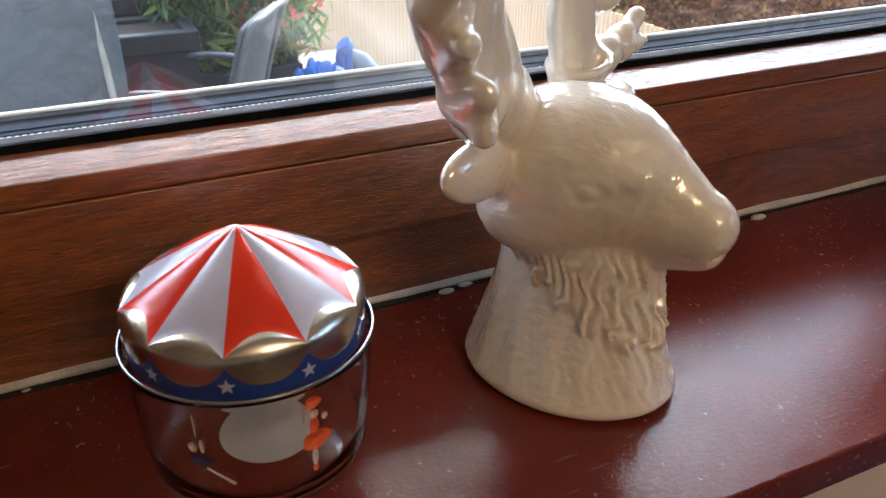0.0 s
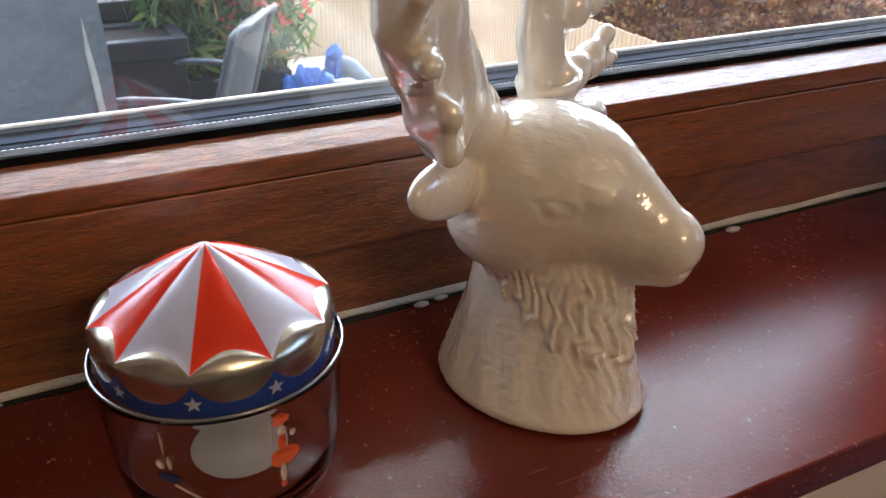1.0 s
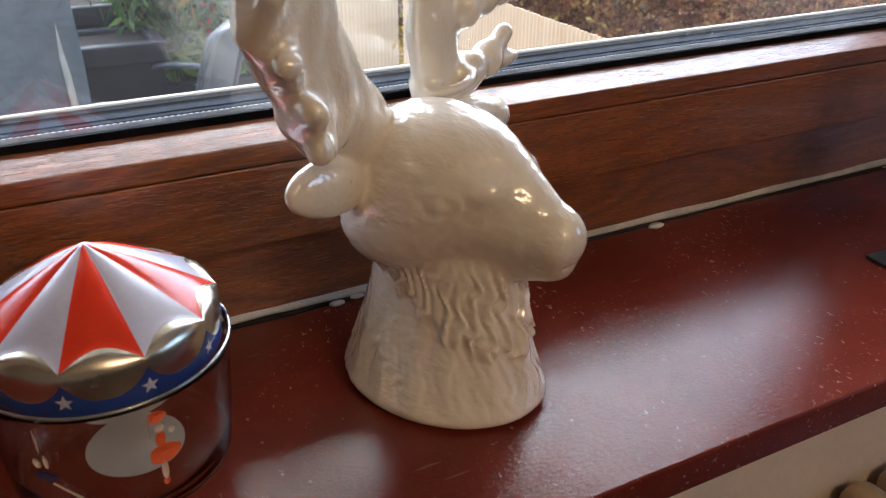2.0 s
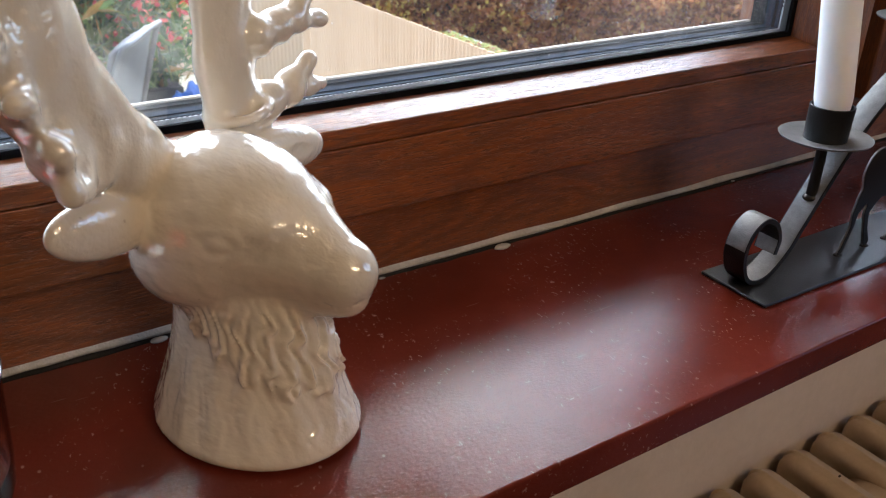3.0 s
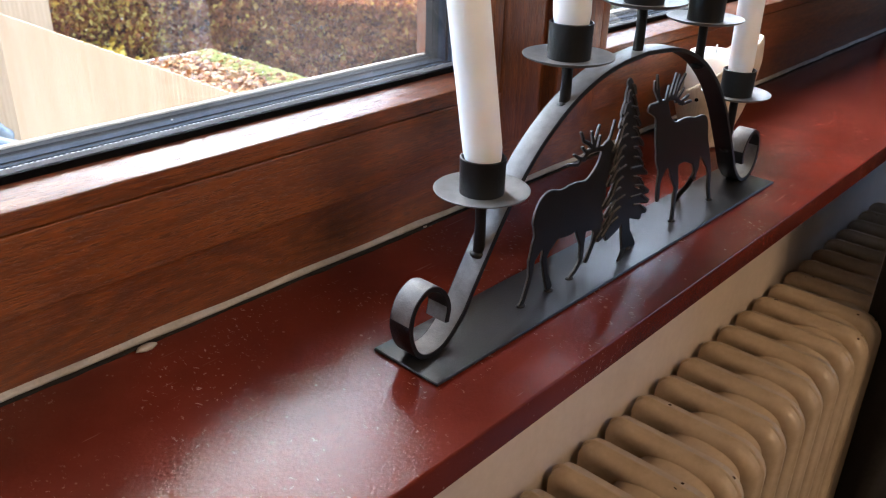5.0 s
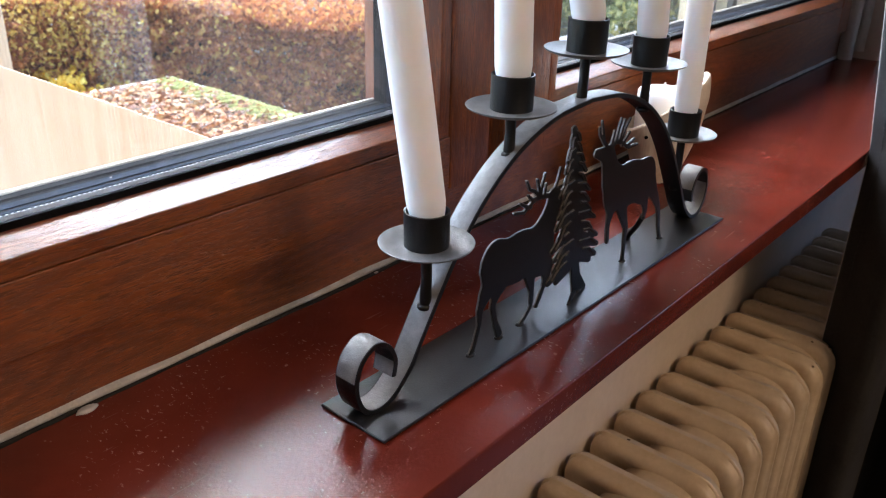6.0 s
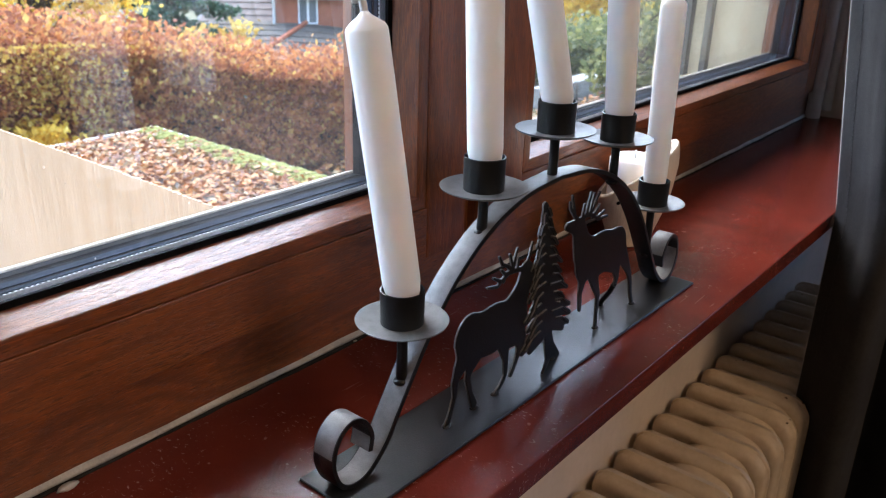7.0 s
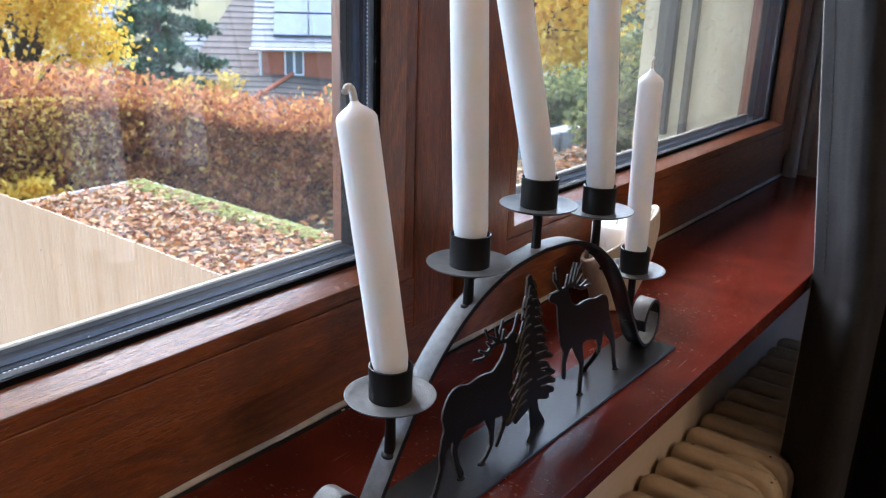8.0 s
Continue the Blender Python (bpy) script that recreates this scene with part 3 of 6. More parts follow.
# white upright casing strip at the sill's far end
M_WHITE = paint("white_lacquer", (0.62, 0.61, 0.58), (0.72, 0.71, 0.68), 30, 0.45, bump=0.15)
cas = thing("casing_strip", pose(1.492, -0.016, 0.0), label="white ribbed casing strip standing on the sill", category="trim")
bm = bmesh.new()
for k, (x, w) in enumerate(((0.0, 0.012), (0.018, 0.008), (0.030, 0.006))):
    tube([(x - 0.008, 0.006 - x * 0.8, 0.0 if k == 0 else 0.012), (x - 0.008, 0.006 - x * 0.8, 1.3)], w, 14, bm)
part("strip", bm, M_WHITE, cas, smooth=60)


# ---- radiator under the sill ----
M_RAD = paint("cream_radiator_enamel", (0.47, 0.36, 0.245), (0.61, 0.49, 0.355), 16, 0.24, 0.38, bump=0.2, bscale=90, bdist=0.0008)
M_RUST = paint("rust_chip", (0.03, 0.016, 0.01), (0.08, 0.035, 0.018), 300, 0.8)
RZ, RB, RF, PITCH = -0.222, -0.076, -0.206, 0.0449


def radiator_section():
    """One pressed steel section: rounded ends, a soft crest, and two hollows pressed into either face."""
    bm = bmesh.new()
    zb = -0.78
    outer = []
    for sy, cz, a0, r in ((1, RZ, 0, 0.015), (-1, RZ, 90, 0.028), (-1, zb, 180, 0.028), (1, zb, 270, 0.015)):
        cy = RB - r if sy > 0 else RF + r
        cc = cz - r if cz == RZ else cz + r
        for k in range(9):
            a = radians(a0 + 90 * k / 8)
            outer.append((cy + r * math.cos(a), cc + r * math.sin(a)))
    # extra points along the crest, so that the hollows have a shape
    crest = [(RB - 0.015 + (RF + 0.028 - RB + 0.015) * k / 14, RZ) for k in range(1, 14)]
    outer = outer[:9] + crest + outer[9:]
    cy, cz = (RB + RF) / 2, (RZ + zb) / 2

    def inset(d):
        return [(cy + (y - cy) * (1 - d / 0.065), cz + (z - cz) * (1 - d / 0.28)) for y, z in outer]

    def hollow(y):
        u = (y - RB) / (RF - RB)
        return 1.0 - 0.92 * (math.exp(-((u - 0.36) / 0.20) ** 2) + 0.9 * math.exp(-((u - 0.80) / 0.085) ** 2))
    steps = [(-0.0012, 0.0007, 0), (-0.0009, 0.0013, 0), (0.0004, 0.0020, 0), (0.0010, 0.0088, 0), (0.0035, 0.0118, 0), (0.007, 0.0136, 0.1), (0.012, 0.0142, 0.5), (0.018, 0.0130, 1), (0.026, 0.0110, 1), (0.034, 0.0095, 1)]
    for side in (1, -1):
        rings = [[bm.verts.new((side * (hx - 0.0032 * w * (1 - max(0.0, hollow(y)))), y, z)) for y, z in inset(d)] for d, hx, w in steps]
        for a, b in zip(rings, rings[1:]):
            m = len(a)
            for k in range(m):
                bm.faces.new((a[k], a[(k + 1) % m], b[(k + 1) % m], b[k]))
        bm.faces.new(rings[-1])
        if side == 1:
            first = rings[0]
        else:
            m = len(first)
            for k in range(m):
                bm.faces.new((first[k], first[(k + 1) % m], rings[0][(k + 1) % m], rings[0][k]))
    return bm


def hub():
    """The joint between two sections: a flat waisted tube that fills most of the depth, wide where it meets them."""
    bm = bmesh.new()
    rings = []
    n, m = 8, 28
    for k in range(n + 1):
        w = abs(2 * k / n - 1) ** 2.2
        ring = []
        for j in range(m):
            a = 2 * math.pi * j / m
            ring.append(bm.verts.new((-PITCH / 2 + PITCH * k / n, RB + 0.60 * (RF - RB) + (0.036 + 0.010 * w) * math.cos(a), RZ - 0.0285 + (0.0205 + 0.0055 * w) * math.sin(a))))
        rings.append(ring)
    for a, b in zip(rings, rings[1:]):
        for j in range(m):
            bm.faces.new((a[j], a[(j + 1) % m], b[(j + 1) % m], b[j]))
    return bm


rad = thing("radiator", label="old cream enamelled column radiator with rust chips under the sill", category="radiator")
n_sec = 28
x_first = 0.969 - 19 * PITCH
first_sec = None
for k in range(n_sec):
    x = x_first + k * PITCH
    if first_sec is None:
        first_sec = part("section", radiator_section(), M_RAD, rad, smooth=60)
        first_hub = part("hub", hub(), M_RAD, rad, smooth=60)
        first_sec.location.x, first_hub.location.x = x, x + PITCH / 2
    else:
        s2 = new("section", first_sec.data)
        s2.parent, s2.location.x = rad, x
        if k < n_sec - 1:
            h2 = new("hub", first_hub.data)
            h2.parent, h2.location.x = rad, x + PITCH / 2
rng = random.Random(8)
bm = bmesh.new()
for k in range(70):
    x = x_first + rng.randrange(n_sec) * PITCH + rng.uniform(-0.006, 0.006)
    y = rng.uniform(RF + 0.015, RB - 0.02) if rng.random() < 0.6 else RF + 0.012
    z = RZ - 0.0012 if y > RF + 0.02 else RZ - 0.006
    m = pose(x, y, z, rng.uniform(-10, 10), rng.uniform(-10, 10), rng.uniform(0, 180)) @ Matrix.Diagonal((rng.uniform(0.8, 2.2), rng.uniform(0.6, 1.4), 0.8, 1))
    bmesh.ops.create_icosphere(bm, subdivisions=1, radius=0.0015, matrix=m)
tagged(part("rust_chips", bm, M_RUST, rad), kind="stuff")

# ---- curtain ----
M_CURTAIN = paint("dark_grey_cloth", (0.026, 0.024, 0.0235), (0.038, 0.0355, 0.0345), 30, 0.9, bump=0.5, bscale=900, bdist=0.0006, spec=0.2)
M_LIT_LINING = paint("backlit_curtain_lining", (0.42, 0.38, 0.34), (0.55, 0.5, 0.46), 60, 0.9)
M_STITCH = paint("grey_thread", (0.02, 0.019, 0.018), (0.03, 0.028, 0.027), 60, 0.8)
cur = thing("curtain", label="dark grey heavy cloth curtain hanging beside the sill", category="curtain")


FOLDS = [(0.0, 0.0), (-0.012, -0.016), (-0.030, -0.034), (-0.045, -0.053), (-0.036, -0.068), (0.015, -0.072), (0.070, -0.058), (0.080, -0.075), (0.045, -0.110), (0.060, -0.128), (0.130, -0.120), (0.200, -0.105), (0.205, -0.130), (0.180, -0.165), (0.230, -0.185), (0.330, -0.165), (0.420, -0.190), (0.520, -0.170)]
FOLD_LINE = spline([(x, y, 0) for x, y in FOLDS], 8)


def cloth(u, z):
    """Place of the cloth at u along its width and height z."""
    lean = 0.130 * max(z, 0.0) - 0.05 * max(z - 0.3, 0.0)
    k = min(u, 0.9999) * (len(FOLD_LINE) - 1)
    p = FOLD_LINE[int(k)].lerp(FOLD_LINE[int(k) + 1], k - int(k))
    crease = 0.0018 * noise.noise((u * 14, z * 9, 0)) + 0.0012 * noise.noise((u * 40, z * 22, 3))
    return Vector((0.990 + p.x * (1 + 0.12 * math.sin(z * 2.2)) + 0.003 * math.sin(z * 6), -0.1835 + lean + p.y + crease * min(1, u * 20), z))


bm = bmesh.new()
nu, nz = 150, 70
grid = [[bm.verts.new(cloth(u / nu, -0.88 + 2.4 * z / nz)) for z in range(nz + 1)] for u in range(nu + 1)]
for a, b in zip(grid, grid[1:]):
    for k in range(nz):
        bm.faces.new((a[k], b[k], b[k + 1], a[k + 1]))
cloth_ob = part("cloth", bm, M_CURTAIN, cur, smooth=True)
so = cloth_ob.modifiers.new("thickness", "SOLIDIFY")
so.thickness, so.offset = 0.0022, 0
bm = bmesh.new()
z = -0.5
while z < 0.9:
    a, b = cloth(0.052, z) + Vector((-0.0012, 0.0006, 0)), cloth(0.052, z + 0.004) + Vector((-0.0012, 0.0006, 0))
    tube([a, b], 0.0005, 5, bm)
    z += 0.0065
tagged(part("hem_stitching", bm, M_STITCH, cur), kind="stuff")
# pale lining tube along the hem, also painting its backlit highlight
bm = tube([cloth(0.0, -0.88 + 0.04 * k) + Vector((0.0006, 0.0006, 0)) for k in range(60)], 0.0011, 8)
part("hem", bm, M_LIT_LINING, cur, "pale lining at the cloth's edge, coloured as backlit", smooth=True)


# ---- glass jar with the striped tin lid ----
M_JAR = jar_glass_mat()
M_RIM_GLINT = paint("rim_glint", (0.30, 0.32, 0.34), (0.38, 0.40, 0.42), 60, 0.1, 0.16, metal=0.7, bump=0.05)
M_RED = paint("red_tin_print", (0.56, 0.026, 0.006), (0.62, 0.034, 0.009), 60, 0.16, 0.22, bump=0.06, bscale=300, coat=0.12)
M_TINWHITE = paint("white_tin_print", (0.40, 0.395, 0.47), (0.46, 0.455, 0.53), 60, 0.26, 0.32, bump=0.06, bscale=300, coat=0.12)
M_TIN = paint("bare_tinplate", (0.62, 0.58, 0.48), (0.74, 0.70, 0.60), 60, 0.2, 0.3, metal=1.0, bump=0.1)
M_BLUE = paint("blue_tin_print", (0.012, 0.04, 0.20), (0.02, 0.055, 0.26), 60, 0.25, 0.35, bump=0.05, coat=0.3)
M_LABEL = paint("white_label", (0.40, 0.375, 0.365), (0.47, 0.445, 0.435), 60, 0.6)
M_ORANGE = paint("orange_print", (0.62, 0.10, 0.02), (0.72, 0.13, 0.03), 60, 0.5)
M_PALE = paint("pale_print", (0.6, 0.5, 0.42), (0.68, 0.58, 0.5), 60, 0.5)
M_DBLUE = paint("dark_blue_print", (0.02, 0.03, 0.10), (0.03, 0.04, 0.14), 60, 0.5)
JAR = (-0.1167, -0.0788)
SPIN = -94.3            # turn of the first lid corner, degrees
jar = thing("storage_jar", pose(*JAR, 0) @ Matrix.Scale(1.024, 4), label="clear glass jar with a red and white striped tin lid", category="jar")
outer = [(0.0, 0.0012), (0.033, 0.0006), (0.0368, 0.0012), (0.0392, 0.0036), (0.0405, 0.008), (0.0418, 0.02), (0.0434, 0.045), (0.0440, 0.0515), (0.0447, 0.0542), (0.0445, 0.0556), (0.0439, 0.0558)]
inner = [(0.0430, 0.053), (0.0421, 0.045), (0.0404, 0.02), (0.0388, 0.0075), (0.036, 0.0047), (0.0, 0.0042)]
jar_glass = part("glass_body", lathe(outer + inner, 72), M_JAR, jar, "clear glass body", smooth=True)
jar_glass.visible_shadow = False
# thin metal ring stands in for the highlight along the glass lip
for nm, rr, zz, tt in (("rim", 0.0443, 0.0556, 0.00065),):
    ring = [(rr * math.cos(2 * math.pi * k / 64), rr * math.sin(2 * math.pi * k / 64), zz) for k in range(65)]
    part(nm, tube(ring, tt, 8), M_RIM_GLINT, jar, "bright metal ring painting the glint on the glass lip", smooth=True)

N = 10
H = math.pi / N
RL, ZT, ZE = 0.0416, 0.0948, 0.0705
steps = 12


def lid_point(sec, f, row):
    """f: -1..1 across a sector; row: 0..1 top cone, 1..2 rolled edge, 2..3 side."""
    th = radians(SPIN) + sec * 2 * H + f * H
    rc = RL - 0.0062 * (1 - f * f)
    if row <= 1:
        r = rc * row
        z = ZT - (ZT - ZE) * (r / RL) ** 1.14 + 0.0009 * (1 - f * f) * math.sin(math.pi * min(1, row * 1.05)) + (0.0008 * math.exp(-(row / 0.05) ** 2))
    elif row <= 2:
        q = row - 1
        z0 = ZT - (ZT - ZE) * (rc / RL) ** 1.14
        r = rc + (0.0420 - rc) * math.sin(q * math.pi / 2)
        z = z0 - (z0 - 0.0672) * (1 - math.cos(q * math.pi / 2))
    else:
        q = row - 2
        r, z = 0.0420 - 0.0006 * q, 0.0672 - 0.0132 * q
    return (r * math.cos(th), r * math.sin(th), z)


bm = bmesh.new()
rows_top = [k / 14 for k in range(1, 15)]
rows_edge = [1 + k / 6 for k in range(1, 7)]
apex = bm.verts.new((0, 0, ZT + 0.0006))
cols = []
for sec in range(N):
    for s in range(steps):
        f = -1 + 2 * s / steps
        # the side has a row on the lower edge of the drape
        zs = 0.0592 + 0.0075 * abs(f) ** 2.6
        qs = (0.0672 - zs) / 0.0132
        side = [2 + max(qs, 0.02) * 0.5, 2 + max(qs, 0.04), 2 + max(qs, 0.04) + (1 - qs) * 0.5, 3.0]
        cols.append((sec, s, [bm.verts.new(lid_point(sec, f, row)) for row in rows_top + rows_edge + side]))
total = len(cols)
for k in range(total):
    sec, s, a = cols[k]
    b = cols[(k + 1) % total][2]
    col = 0 if sec % 2 == 0 else 1
    bm.faces.new((apex, a[0], b[0])).material_index = col
    for r in range(len(a) - 1):
        f = bm.faces.new((a[r], a[r + 1], b[r + 1], b[r]))
        f.material_index = col if r < 13 else (2 if r < 21 else 3)
lid = part("lid", bm, [M_RED, M_TINWHITE, M_TIN, M_BLUE], jar, "red and white striped tin lid with a blue starred band", smooth=50)

def star(r):
    bm = bmesh.new()
    vs = []
    for k in range(10):
        q = r if k % 2 == 0 else r * 0.42
        a = math.pi / 2 + k * math.pi / 5
        vs.append(bm.verts.new((q * math.cos(a), 0, q * math.sin(a))))
    c = bm.verts.new((0, -0.0002, 0))
    for k in range(10):
        bm.faces.new((c, vs[k], vs[(k + 1) % 10]))
    return bm


star_mesh = None
for sec in range(N):
    th = radians(SPIN) + (sec - 0.5) * 2 * H
    if star_mesh is None:
        st = part("star", star(0.0031), M_TINWHITE, lid)
        star_mesh = st.data
    else:
        st = new("star", star_mesh)
        st.parent = lid
    st.matrix_basis = pose(0.0421 * math.cos(th), 0.0421 * math.sin(th), 0.0600, 0, 0, math.degrees(th) + 90)

# round white label under the glass, and printed shapes on the wall
bm = lathe([(0.0, 0.0003), (0.0195, 0.0003), (0.0195, 0.0005), (0.0, 0.0005)], 40)
lab = part("base_label", bm, M_LABEL, jar, "round white label under the base")
lab.location = (0.004, 0.0052, 0.0)


def decal(name, outline, az, z, material, r=0.0424):
    """A printed shape on the jar's wall: outline in metres round its middle."""
    bm = bmesh.new()
    rr = r - (0.05 - z) * 0.052 + 0.00025
    c = bm.verts.new((rr * math.cos(radians(az)), rr * math.sin(radians(az)), z))
    vs = []
    for u, w in outline:
        q = 0.0437 - (0.05 - (z + w)) * 0.055 + 0.0003
        a = radians(az) + u / q
        vs.append(bm.verts.new((q * math.cos(a), q * math.sin(a), z + w)))
    for k in range(len(vs)):
        bm.faces.new((c, vs[k], vs[(k + 1) % len(vs)]))
    return part(name, bm, material, jar)


def oval(a, b, n=18, bump=0.0):
    return [(a * (1 + bump * math.cos(3 * k * 2 * math.pi / n)) * math.cos(2 * math.pi * k / n), b * math.sin(2 * math.pi * k / n)) for k in range(n)]


decal("printed_shape", oval(0.0056, 0.0042, bump=0.12), -76, 0.0318, M_ORANGE)
decal("printed_shape", oval(0.0018, 0.0036), -77, 0.0385, M_ORANGE)
decal("printed_shape", oval(0.0030, 0.0026, bump=0.25), -77.5, 0.0482, M_ORANGE)
decal("printed_shape", oval(0.0012, 0.0042), -77, 0.0245, M_PALE)
decal("printed_shape", oval(0.0012, 0.0014), -71.5, 0.0405, M_PALE)
decal("printed_shape", oval(0.0016, 0.0018), -76.8, 0.0432, M_PALE)
decal("printed_shape", oval(0.0012, 0.0018), -77, 0.0195, M_ORANGE)
decal("printed_shape", oval(0.0003, 0.0048), -82, 0.0445, M_PALE)
decal("printed_shape", oval(0.0042, 0.0022), -128, 0.0300, M_DBLUE)
decal("printed_shape", oval(0.0016, 0.0022), -131, 0.0355, M_PALE)
decal("printed_shape", oval(0.0009, 0.0030), -126.5, 0.0365, M_PALE)
decal("printed_shape", oval(0.0003, 0.0052), -128.5, 0.0450, M_PALE)
decal("printed_shape", [(-0.004, 0.003), (-0.0035, 0.004), (0.0055, -0.0025), (0.005, -0.0038)], -121, 0.0235, M_PALE)


# ---- ceramic stag bust ----
WIDE = 1.17           # narrows the head


def stag_field(P):
    """Distances in the bust's own space: x ahead, y to its left, z up."""
    x, y, z = P
    # neck: stacked ovals
    zc = np.clip(z, 0, 0.1)
    t = np.clip(zc / 0.062, 0, 1)
    a = 0.0490 - 0.0155 * np.sin(t * math.pi / 2) ** 1.1
    b = 0.0392 - 0.0160 * np.sin(t * math.pi / 2) ** 0.85
    cx = 0.0160 + 0.0005 * t
    ang = np.arctan2(y, x - cx)
    front = np.clip(np.cos(ang * 0.9), 0, 1)
    # hanging locks under the jaw, fading into broad flutes
    wave = ang + 0.050 * np.sin(z * 330 + 5 * ang) + 0.022 * np.sin(z * 640 + ang * 15)
    locks = np.sin(wave * 36 + 1.2 * np.sin(z * 150 + ang * 6)) + 0.6 * np.sin(wave * 61 + z * 160)
    edge = 0.047 - 0.020 * np.cos(ang) + 0.0030 * np.sin(ang * 14) + 0.0015 * np.sin(ang * 31)
    strong = np.clip((z - edge) / 0.0035, 0, 1) * np.clip((0.074 - z) / 0.01, 0, 1)
    low = np.clip((0.050 - z) / 0.02, 0, 1) * np.clip(z / 0.012, 0, 1)
    fur = (0.00075 * locks + 0.0014) * strong + low * (0.00020 * locks + 0.0005 * np.sin(ang * 13 + 2 * np.sin(z * 60)))
    q = np.sqrt(((x - cx) / a) ** 2 + (y / b) ** 2)
    neck = (q - 1) * b - fur
    foot = 0.0048
    d = np.maximum(neck, np.maximum(-z, z - 0.095))
    both = (neck + foot > 0) & (foot - z > 0)
    d = np.where(both, np.sqrt(np.maximum(neck + foot, 0) ** 2 + np.maximum(foot - z, 0) ** 2) - foot, np.maximum(d, -z))
    # skull, muzzle, jaw
    P0, P = P, (x - 0.0018, (y + 0.0025) * WIDE, z - 0.0018)
    head = ell(P, (0.011, 0.0, 0.0935), (0.034, 0.0335, 0.0325))
    head = smin(head, cone(P, (0.026, 0, 0.0925), (0.0590, 0, 0.0800), 0.0268, 0.0142), 0.012)
    head = smin(head, cone(P, (0.034, 0, 0.0985), (0.0610, 0, 0.0835), 0.0185, 0.0112), 0.006)
    head = smin(head, ell(P, (0.0655, 0, 0.0822), (0.0088, 0.0100, 0.0082)), 0.007)
    head = smin(head, ell(P, (0.0622, 0, 0.0708), (0.0095, 0.0092, 0.0072)), 0.004)          # chin
    head = smin(head, cone(P, (0.006, 0, 0.080), (0.050, 0, 0.0705), 0.0205, 0.0095), 0.008)
    for s in (1, -1):
        head = smin(head, ell(P, (0.036, s * 0.0180, 0.1010), (0.0105, 0.0070, 0.0050)), 0.007)      # brow
        head = smin(head, ell(P, (0.000, s * 0.022, 0.078), (0.021, 0.013, 0.017)), 0.010)           # cheek
        eye = ell(P, (0.0262, s * 0.0280, 0.0955), (0.0062, 0.0046, 0.0038))
        head = smin(head, eye, 0.0015) + 0.0004 * np.exp(-((eye - 0.0003) / 0.0009) ** 2)             # eye in its lids
        lid = ell(P, (0.0260, s * 0.0300, 0.0950), (0.0098, 0.0074, 0.0060))
        head = head - 0.0003 * np.exp(-(lid / 0.0012) ** 2)
        head = np.maximum(head, -cone(P, (0.0730, s * 0.004, 0.0735), (0.0560, s * 0.0150, 0.0720), 0.0007, 0.0007))  # mouth
        head = smin(head, ell(P, (0.066, s * 0.0075, 0.0805), (0.0052, 0.0046, 0.0056)), 0.003)           # nostril wing
    P = P0
    # soft hollows under the glaze on cheek and muzzle, short tufts on the forehead
    dents = np.sin(x * 330 + 2 * np.sin(z * 260)) * np.sin(z * 410 + 2 * np.sin(x * 290 + y * 200))
    head = head - 0.00020 * dents * np.clip((z - 0.066) / 0.01, 0, 1) * np.clip((0.074 - x) / 0.01, 0, 1)
    d = smin(d, head, 0.0035)
    # ears: shallow shells; the near one hangs a little
    for s, fx, tip in ((-1, -0.006, 0.067), (1, 0.006, 0.071)):
        cy = s * (tip - 0.0245)
        tilt = 0.20 if s < 0 else -0.22
        yy, zz = y - cy, z - (0.1025 if s < 0 else 0.1050)
        u = (s * yy) * math.cos(tilt) + zz * math.sin(tilt)
        w = -(s * yy) * math.sin(tilt) + zz * math.cos(tilt)
        ux = x - fx
        wide = 0.0118 if s < 0 else 0.0102
        outer = (np.sqrt((u / 0.0265) ** 2 + (w / wide) ** 2 + (ux / 0.0068) ** 2) - 1) * 0.0068
        cup = (np.sqrt(((u - 0.001) / 0.0195) ** 2 + (w / (wide * 0.72)) ** 2 + ((ux - 0.0124) / 0.0068) ** 2) - 1) * 0.0068
        d = smin(d, np.maximum(outer, -cup) if s > 0 else outer, 0.003)

    # antlers: flat palms with knobs and forked tines
    fl = (1.75, 1, 1)
    P = (x, y - 0.004, z - 0.005)
    near = cone(P, (-0.005, -0.026, 0.113), (-0.006, -0.050, 0.136), 0.0135, 0.0165, fl)
    near = smin(near, cone(P, (-0.006, -0.050, 0.136), (-0.007, -0.064, 0.163), 0.0165, 0.0185, fl), 0.006)
    near = smin(near, cone(P, (-0.007, -0.064, 0.163), (-0.008, -0.070, 0.205), 0.0185, 0.019, fl), 0.006)
    for a3, b3, r1, r2 in (((-0.004, -0.056, 0.119), (0.007, -0.068, 0.1205), 0.0068, 0.0048), ((-0.004, -0.064, 0.130), (0.008, -0.072, 0.135), 0.0070, 0.0050),
                           ((-0.005, -0.071, 0.147), (0.007, -0.081, 0.152), 0.0066, 0.0045), ((-0.005, -0.078, 0.160), (0.006, -0.085, 0.173), 0.0062, 0.0040),
                           ((-0.006, -0.080, 0.180), (0.006, -0.090, 0.194), 0.006, 0.004), ((-0.008, -0.062, 0.200), (-0.004, -0.058, 0.218), 0.007, 0.004)):
        near = smin(near, cone(P, a3, b3, r1, r2), 0.0095)
    P = (x, y - 0.007, z - 0.0035)
    far = cone(P, (-0.004, 0.020, 0.117), (-0.006, 0.019, 0.142), 0.0150, 0.0135, fl)
    far = smin(far, cone(P, (-0.006, 0.019, 0.142), (-0.007, 0.024, 0.205), 0.0135, 0.0165, fl), 0.006)
